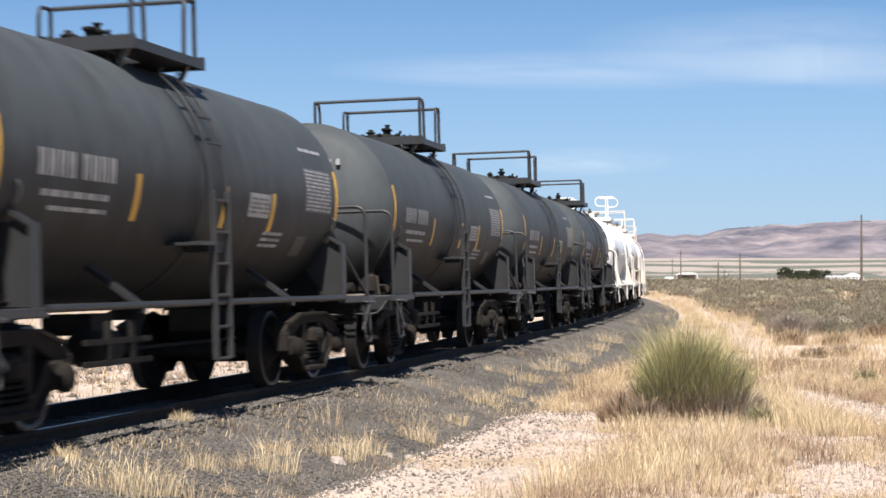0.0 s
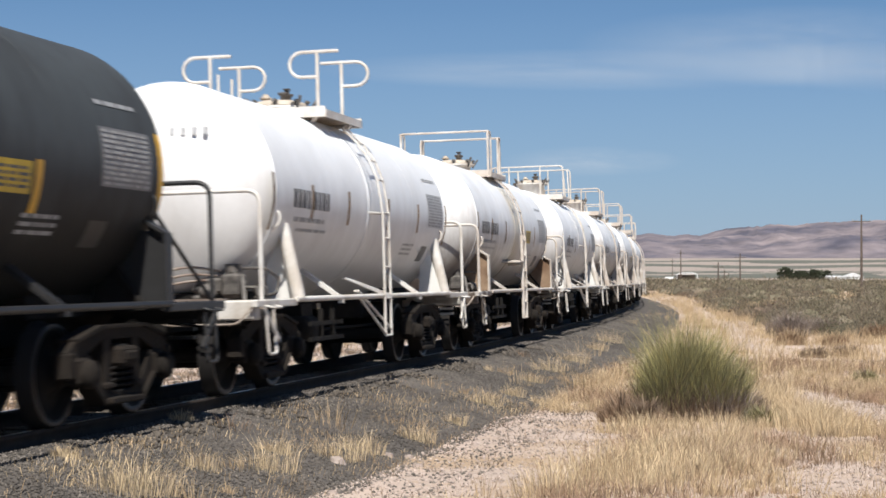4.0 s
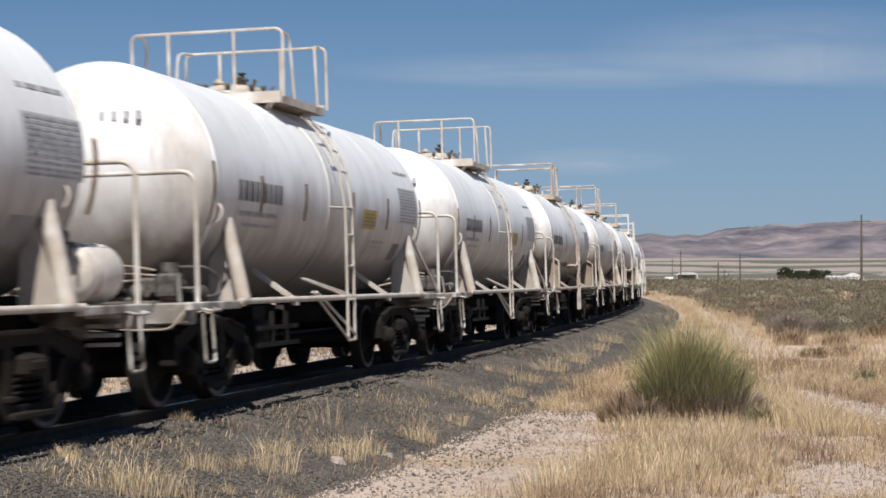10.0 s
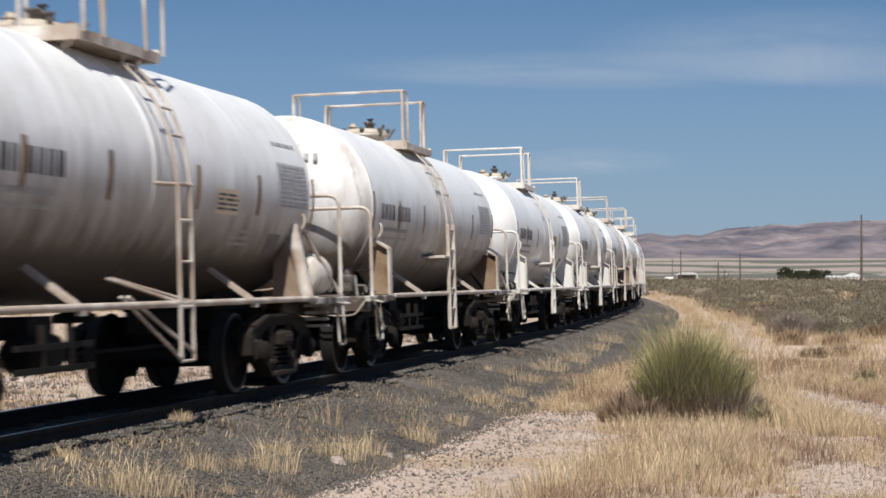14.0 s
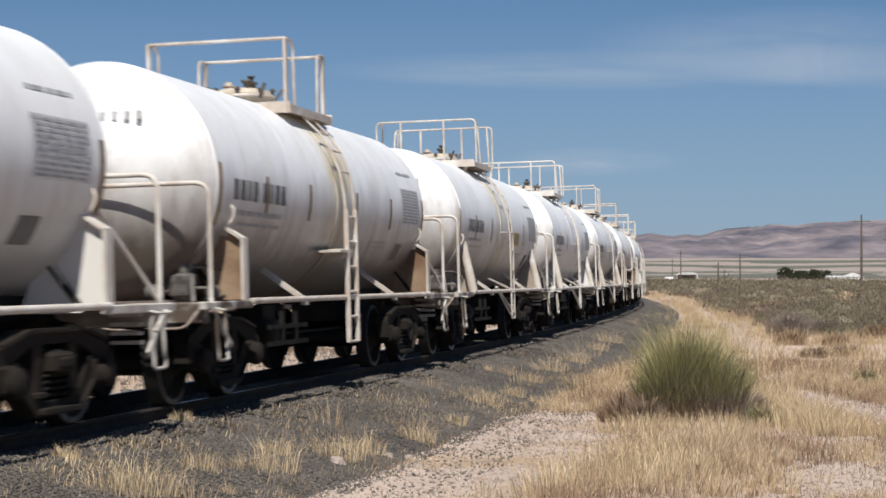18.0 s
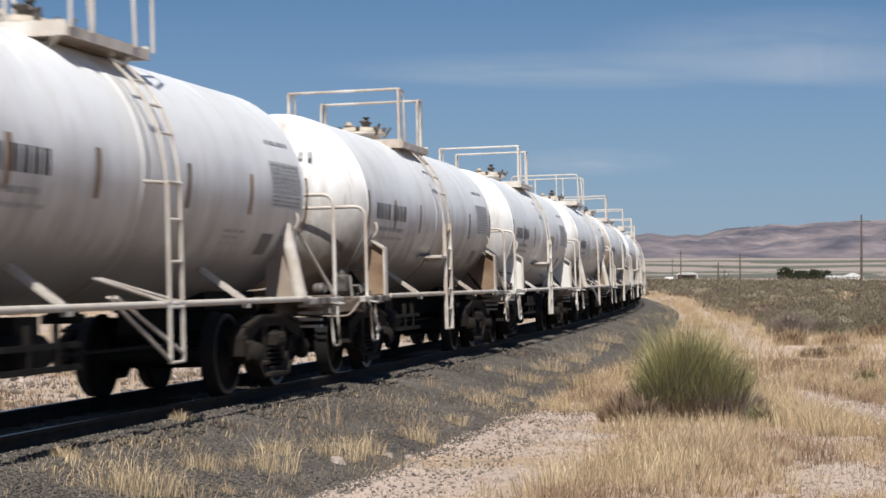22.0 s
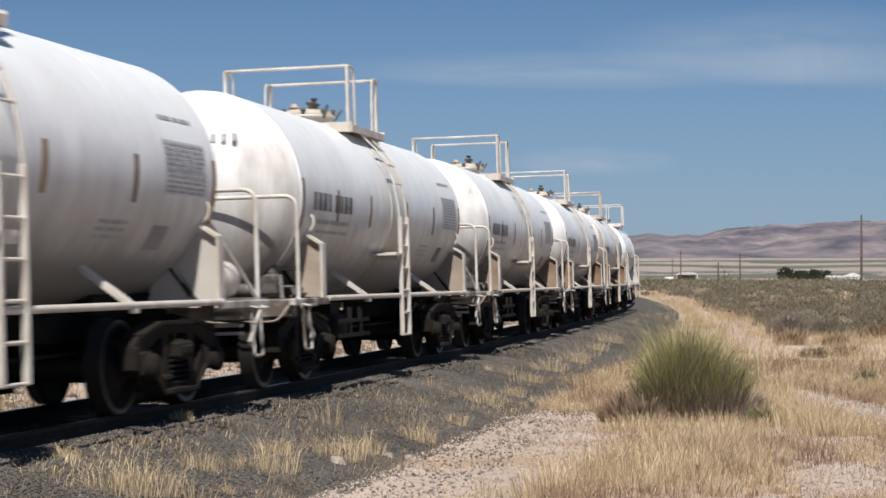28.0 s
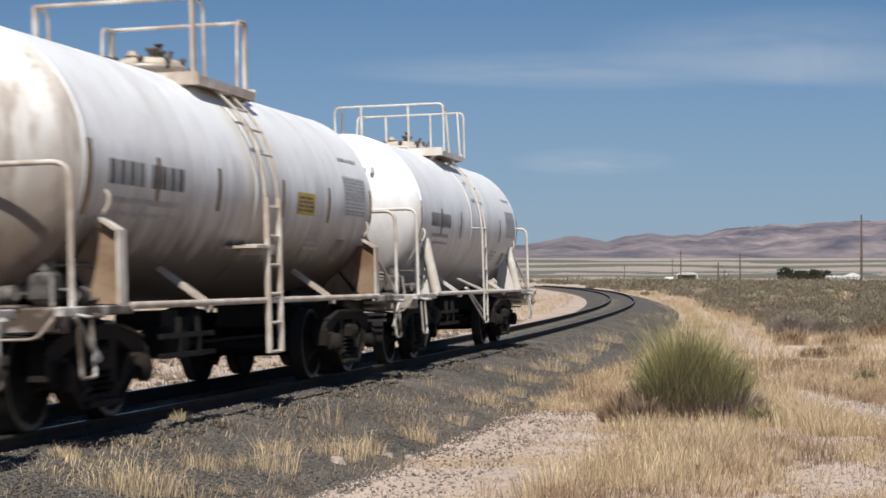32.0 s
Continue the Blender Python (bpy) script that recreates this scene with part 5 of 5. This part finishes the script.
tagged(part("rubble", stones("grey_rubble", rubble[1::3] + rubble[2::3], M_STONE, 94), M_STONE), "dark grey rubble on the ground beyond the track", "stones", kind="stuff")
tagged(part("dead_litter", blades("litter_beyond", [(q[0], q[1], q[2], 1.0) for q in rubble[::2]], 12, .18, .3, 1.1, .006, M_TWIG, 93), M_TWIG), "brown twigs and dead grass beyond the track", "litter", kind="stuff")
tagged(part("pebbles", stones("pebbles", stone_places(6200, 13, 45, 0, 0, .008, .026, 42, lambda x, y: .06 + .9 * bare(x, y)), M_PEBBLE, 42), M_PEBBLE), "pale pebbles scattered over bare soil", "stones", kind="stuff")
sl = random.Random(95)
straw_roots = []
while len(straw_roots) < 600:
    sv, vv = 6 + 16 * sl.random() ** 1.3, sl.uniform(1.25, 3.3)
    if sl.random() < max(.1, .35 + 1.3 * noise.noise((sv * .5, vv * 1.2, 8.8))):
        q = on_track(sv, vv, bed_z(vv) - vv * math.sin(CANT))[0]
        straw_roots.append((q.x, q.y, q.z + .01, sl.uniform(.5, 1.2)))
tagged(part("dead_litter", blades("ballast_litter", straw_roots, 8, .12, .22, 1.15, .0025, M_STRAW, 96), M_STRAW), "thin dead straw lying over the ballast shoulder", "litter", kind="stuff")
clods = []
while len(clods) < 420:
    sv, vv = sl.uniform(7, 34), sl.gauss(1.42, .12)
    if noise.noise((sv * .9, 1.5, 3.3)) > .02:
        q = on_track(sv, vv, bed_z(vv) - vv * math.sin(CANT))[0]
        clods.append((q.x, q.y, q.z + .015, sl.uniform(.02, .055)))
tagged(part("dead_litter", stones("clods", clods, M_TIE, 97), M_TIE), "brown clods and splinters along the tie ends", "litter", kind="stuff")
rs_ = random.Random(77)
for x, y, size in ((-1.02, 17.6, .085), (-.25, 18.4, .06), (-.95, 15.9, .05), (.35, 20.5, .05), (-.55, 18.8, .07), (-.35, 19.0, .06), (4.9, 23.0, .08), (5.3, 25.2, .09), (5.0, 26.0, .07), (1.2, 21.6, .06)):
    z, v = surface(x, y)
    k = Kit()
    n_ = [(math.cos(a) * size * rs_.uniform(.7, 1.3), math.sin(a) * size * rs_.uniform(.6, 1.1)) for a in np.linspace(0, 2 * math.pi, 8)[:-1]]
    k.add([(*p, -.02) for p in n_] + [(p[0] * .7, p[1] * .7, size * rs_.uniform(.4, .8)) for p in n_], [tuple(range(13, 6, -1))[::-1]] + [(i, (i + 1) % 7, 7 + (i + 1) % 7, 7 + i) for i in range(7)])
    tagged(part("rock", k, M_PEBBLE, None, "", pose(x, y, z)), "pale angular rock lying on the soil", "rock", "rocks beside the track")


# ---------------------------------------------------------------- the far plain
def far_hills():
    az = np.concatenate([np.linspace(-.42, -.04, 60), np.linspace(-.036, .262, 330), np.linspace(.27, .42, 20)])
    dist = np.concatenate([np.linspace(900, 2900, 90), np.linspace(2930, 4300, 80)])
    ridge_az = np.array([-.42, -.2, -.02, .045, .072, .089, .098, .112, .125, .133, .139, .150, .164, .178, .187, .200, .207, .228, .242, .30, .42])
    ridge_up = np.array([50, 46, 44, 52, 69, 57, 66, 72, 67, 70, 67, 78, 82, 87, 84.5, 89, 91, 92, 95, 98, 90.0])
    k = Kit()

    def ridged(p, q, r):
        return 1 - abs(noise.noise((p, q, r))) * 2.2

    for d in dist:
        for a in az:
            x, y = d * math.sin(a), d * math.cos(a)
            fan = -1.6 + 30 * max(0, (d - 1000) / 2000) ** 1.5
            crest = float(np.interp(a, ridge_az, ridge_up)) / 3247 * 3800 - 47
            crest *= .985 + .035 * ridged(a * 90, 0.3, 1.0) + .035 * ridged(a * 260, 0.7, 2.0)
            t = max(0.0, min(1.0, (d - 2950) / 850))
            cut = .30 * ridged(x * .0042, y * .0016, 1.3) + .20 * ridged(x * .011, y * .004, 5.3) + .10 * ridged(x * .027, y * .010, 8.3)
            back = crest * (t ** 1.25 + (cut - .25) * math.sin(math.pi * t) * .85) if d < 3800 else crest * (1 - (d - 3800) / 700)
            q = (d - 3180) / (170 if d < 3180 else 260)
            front = crest * max(0.0, 1 - abs(q)) * (.34 + .38 * noise.noise((a * 22, .4, 6.0)) + .2 * cut)
            k.v.append((x, y, fan + max(back, front, 0)))
    n = len(az)
    for i in range(len(dist) - 1):
        for j in range(n - 1):
            k.f.append((i * n + j, i * n + j + 1, (i + 1) * n + j + 1, (i + 1) * n + j))
            k.s.append(True)
            d = dist[i]
            e = d + 210 * noise.noise((az[j] * 14, d * .003, 2.2))
            green = 2460 < e < 2680 or 1960 < e < 2240 or (e < 1700 and noise.noise((az[j] * 26, e * .012, 4.2)) > -.05) or 1180 < e < 1330
            k.mi.append(0 if d > 2900 else (2 if green else 1))
    tagged(part("backdrop", k, [M_HILL, M_FIELD_TAN, M_FIELD_GREEN]), "bare desert hills with mauve haze in their colour, behind a plain with field strips", "hills", kind="structure")


far_hills()


def utility_pole(x, y, h):
    p = new("utility_pole")
    p.location = (x, y, ground_z(x, y))
    part("pole", Kit().tube([(0, 0, -.3), (0, 0, h)], [.20, .12], 10), M_POLE, p)
    arm = part("crossarm", Kit().box(-1.3, 1.3, -.07, .07, h - 1.0, h - .88), M_POLE, p)
    for q in (-1.2, -.5, .5, 1.2):
        part("insulator", Kit().tube([(q, 0, h - .84), (q, 0, h - .62)], .05, 6), M_FADED, arm)
    tagged(p, "tall weathered wooden utility pole with a crossarm", "utility pole", "utility poles on the plain")


for x, y, h in ((59.3, 260, 10.9), (68.0, 420, 7.2), (70.0, 540, 9.6), (135, 1080, 11.5), (92, 930, 7), (60, 400, 5.0), (92, 600, 4.0)):
    utility_pole(x, y, h)


def far_tree(x, y, h, seed):
    t = new("tree")
    t.location = (x, y, ground_z(x, y))
    rs = random.Random(seed)
    part("trunk", Kit().tube([(0, 0, -.2), (.1, 0, h * .35), (0, .1, h * .7)], [.18, .13, .06], 7), M_POLE, t)
    pts = []
    for i in range(60):
        a, r, z = rs.uniform(0, 2 * math.pi), math.sqrt(rs.random()), rs.uniform(.12, .85)
        w = (1 - abs(z - .45) * 1.1) * h * .46
        pts.append((math.cos(a) * r * w, math.sin(a) * r * w, z * h, rs.uniform(.7, 1.3)))
    part("crown", blades("crown", pts, 26, .9, .5, 1.2, .10, M_TREE, seed), M_TREE, t)
    tagged(t, "dark green dense tree in a windbreak row", "tree", "row of trees on the plain")


for i in range(7):
    far_tree(111.5 + i * 2.3, 600 + (i % 2) * 2, (5.2, 4.6, 3.9, 4.0, 4.3, 4.1, 3.9)[i], 60 + i)


def barn():
    b = new("barn")
    b.location = (122.5, 560, ground_z(122, 560))
    part("wall", Kit().box(-5.3, 5.3, -2.5, 2.5, 0, 1.75), M_BARN, b)
    part("roof", Kit().add([(-.6, -2.7, 1.7), (5.5, -2.7, 1.7), (-.6, 2.7, 1.7), (5.5, 2.7, 1.7), (2.6, -2.7, 2.9), (2.6, 2.7, 2.9)], [(0, 1, 4), (2, 5, 3), (0, 4, 5, 2), (4, 1, 3, 5)]), M_BARN, b)
    part("roof", Kit().add([(-5.5, -2.8, 1.72), (-.65, -2.8, 1.72), (-5.5, 2.7, 2.1), (-.65, 2.7, 2.1)], [(0, 1, 3, 2)]).box(-5.5, -.65, -2.8, 2.7, 1.62, 1.70), M_BARN, b)
    part("door", Kit().box(4.0, 5.1, -2.56, -2.5, 0, 1.4), M_IRON, b, "dark open doorway")
    tagged(b, "low white sheet-metal barn on the plain", "barn")
    c = new("carport")
    c.location = (74.5, 560, ground_z(74, 560))
    for q in (-3.1, 3.1):
        part("post", Kit().box(q - .12, q + .12, -.15, .15, 0, 2.4), M_BARN, c)
    part("roof", Kit().tube([(-3.2, 0, 2.4), (-2, 0, 2.8), (2, 0, 2.8), (3.2, 0, 2.4)], .16, 6).box(-3.2, 3.2, 0, 4, 2.38, 2.5), M_BARN, c)
    part("back_wall", Kit().box(-3, 3, 3.8, 4, 0, 2.2), M_POLE, c)
    tagged(c, "open white carport with an arched front", "carport")
    w = part("storage_tank", Kit().spin([(-1.3, .4), (-1.2, .75), (1.2, .75), (1.3, .4)], 16, pose(0, 0, .9)).box(-.9, -.7, -.5, .5, 0, .4).box(.7, .9, -.5, .5, 0, .4), M_BARN, None, "", pose(69, 560, ground_z(69, 560)))
    tagged(w, "small white storage tank on legs", "storage tank")


barn()


def cirrus():
    """Thin streaks of high cloud, far behind all else."""
    m = bpy.data.materials.new("thin_cirrus")
    m.use_nodes = True
    nt = m.node_tree
    nt.nodes.clear()
    out = nt.nodes.new("ShaderNodeOutputMaterial")
    mix = nt.nodes.new("ShaderNodeMixShader")
    tr = nt.nodes.new("ShaderNodeBsdfTransparent")
    em = nt.nodes.new("ShaderNodeEmission")
    em.inputs["Color"].default_value = (0.62, 0.68, 0.76, 1)
    em.inputs["Strength"].default_value = 0.85
    tc = nt.nodes.new("ShaderNodeTexCoord")
    mp = nt.nodes.new("ShaderNodeMapping")
    mp.inputs["Scale"].default_value = (1.3, 1.0, .9)
    mp.inputs["Rotation"].default_value = (0, -.07, 0)
    n = nt.nodes.new("ShaderNodeTexNoise")
    n.inputs["Scale"].default_value, n.inputs["Detail"].default_value, n.inputs["Roughness"].default_value = 1.6, 7, .62
    nt.links.new(tc.outputs["Generated"], mp.inputs["Vector"])
    nt.links.new(mp.outputs[0], n.inputs["Vector"])
    g = nt.nodes.new("ShaderNodeTexGradient")
    g.gradient_type = "SPHERICAL"
    mp2 = nt.nodes.new("ShaderNodeMapping")
    mp2.vector_type = "POINT"
    mp2.inputs["Location"].default_value = (-1, 0, -1)
    mp2.inputs["Scale"].default_value = (2, 0, 2)
    nt.links.new(tc.outputs["Generated"], mp2.inputs["Vector"])
    nt.links.new(mp2.outputs[0], g.inputs["Vector"])
    r = nt.nodes.new("ShaderNodeMapRange")
    r.inputs["From Min"].default_value, r.inputs["From Max"].default_value, r.inputs["To Max"].default_value = .25, .78, .72
    nt.links.new(n.outputs["Fac"], r.inputs["Value"])
    mu = nt.nodes.new("ShaderNodeMath")
    mu.operation = "MULTIPLY"
    nt.links.new(r.outputs["Result"], mu.inputs[0])
    nt.links.new(g.outputs["Fac"], mu.inputs[1])
    nt.links.new(mu.outputs[0], mix.inputs[0])
    nt.links.new(tr.outputs[0], mix.inputs[1])
    nt.links.new(em.outputs[0], mix.inputs[2])
    nt.links.new(mix.outputs[0], out.inputs[0])
    for x0, x1, z0, z1, far in ((-330, 1150, 465, 575, 4650), (330, 1560, 478, 690, 4660), (600, 1900, 465, 600, 4670), (150, 620, 250, 330, 4680)):
        k = Kit()
        k.add([(x0, far, z0), (x1, far, z0), (x1, far, z1), (x0, far, z1)], [(0, 1, 2, 3)])
        ob = part("cloud_backdrop", k, m)
        ob.visible_shadow = False
        tagged(ob, "thin white streak of high cirrus cloud", "cloud", kind="structure")


cirrus()


def horizon_haze():
    """Pale lilac haze painted as a glowing sheet all round the horizon, thinning out upwards."""
    m = bpy.data.materials.new("glowing_lilac_haze")
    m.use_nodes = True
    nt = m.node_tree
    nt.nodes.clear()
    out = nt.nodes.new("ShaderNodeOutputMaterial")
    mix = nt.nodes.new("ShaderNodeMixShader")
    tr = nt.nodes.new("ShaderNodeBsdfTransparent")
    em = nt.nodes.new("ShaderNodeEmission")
    # haze colour, added by emission over the sky behind
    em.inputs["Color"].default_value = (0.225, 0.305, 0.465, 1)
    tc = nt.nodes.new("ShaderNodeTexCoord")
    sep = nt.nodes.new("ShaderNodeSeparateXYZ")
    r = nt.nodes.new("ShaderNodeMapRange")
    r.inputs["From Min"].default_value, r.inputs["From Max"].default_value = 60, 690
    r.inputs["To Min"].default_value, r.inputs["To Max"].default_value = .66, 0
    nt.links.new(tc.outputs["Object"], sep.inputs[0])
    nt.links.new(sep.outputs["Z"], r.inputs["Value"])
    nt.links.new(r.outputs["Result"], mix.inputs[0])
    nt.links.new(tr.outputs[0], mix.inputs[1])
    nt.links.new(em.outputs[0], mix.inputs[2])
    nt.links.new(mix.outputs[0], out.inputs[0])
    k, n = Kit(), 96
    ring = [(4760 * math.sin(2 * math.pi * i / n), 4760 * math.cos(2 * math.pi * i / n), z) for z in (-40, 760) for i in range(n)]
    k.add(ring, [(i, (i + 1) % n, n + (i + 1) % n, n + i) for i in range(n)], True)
    tagged(part("sky_backdrop", k, m), "painted pale lilac haze before the lower sky round the horizon", "sky", kind="structure")


horizon_haze()


def motions():
    for ob, c in CARS:
        walk(ob, [(t, car_pose(c, t)) for t in np.arange(0, 32.01, 0.5)])
        # the wheels turn while their car is near: 0.459 m radius, a row each thirtieth of a second
        near = [t for t in (i / FPS for i in range(0, 32 * FPS + 1)) if -14 < c - gone(t) < 34]
        times = sorted(set([0.0, 32.0] + near))
        for truck_ob in ob.children:
            for w in truck_ob.children:
                if w.name.startswith("wheelset"):
                    at = w.matrix_basis.translation.copy()
                    walk(w, [(t, Matrix.Translation(at) @ Matrix.Rotation(-gone(t) / .459, 4, "Y")) for t in times])


motions()
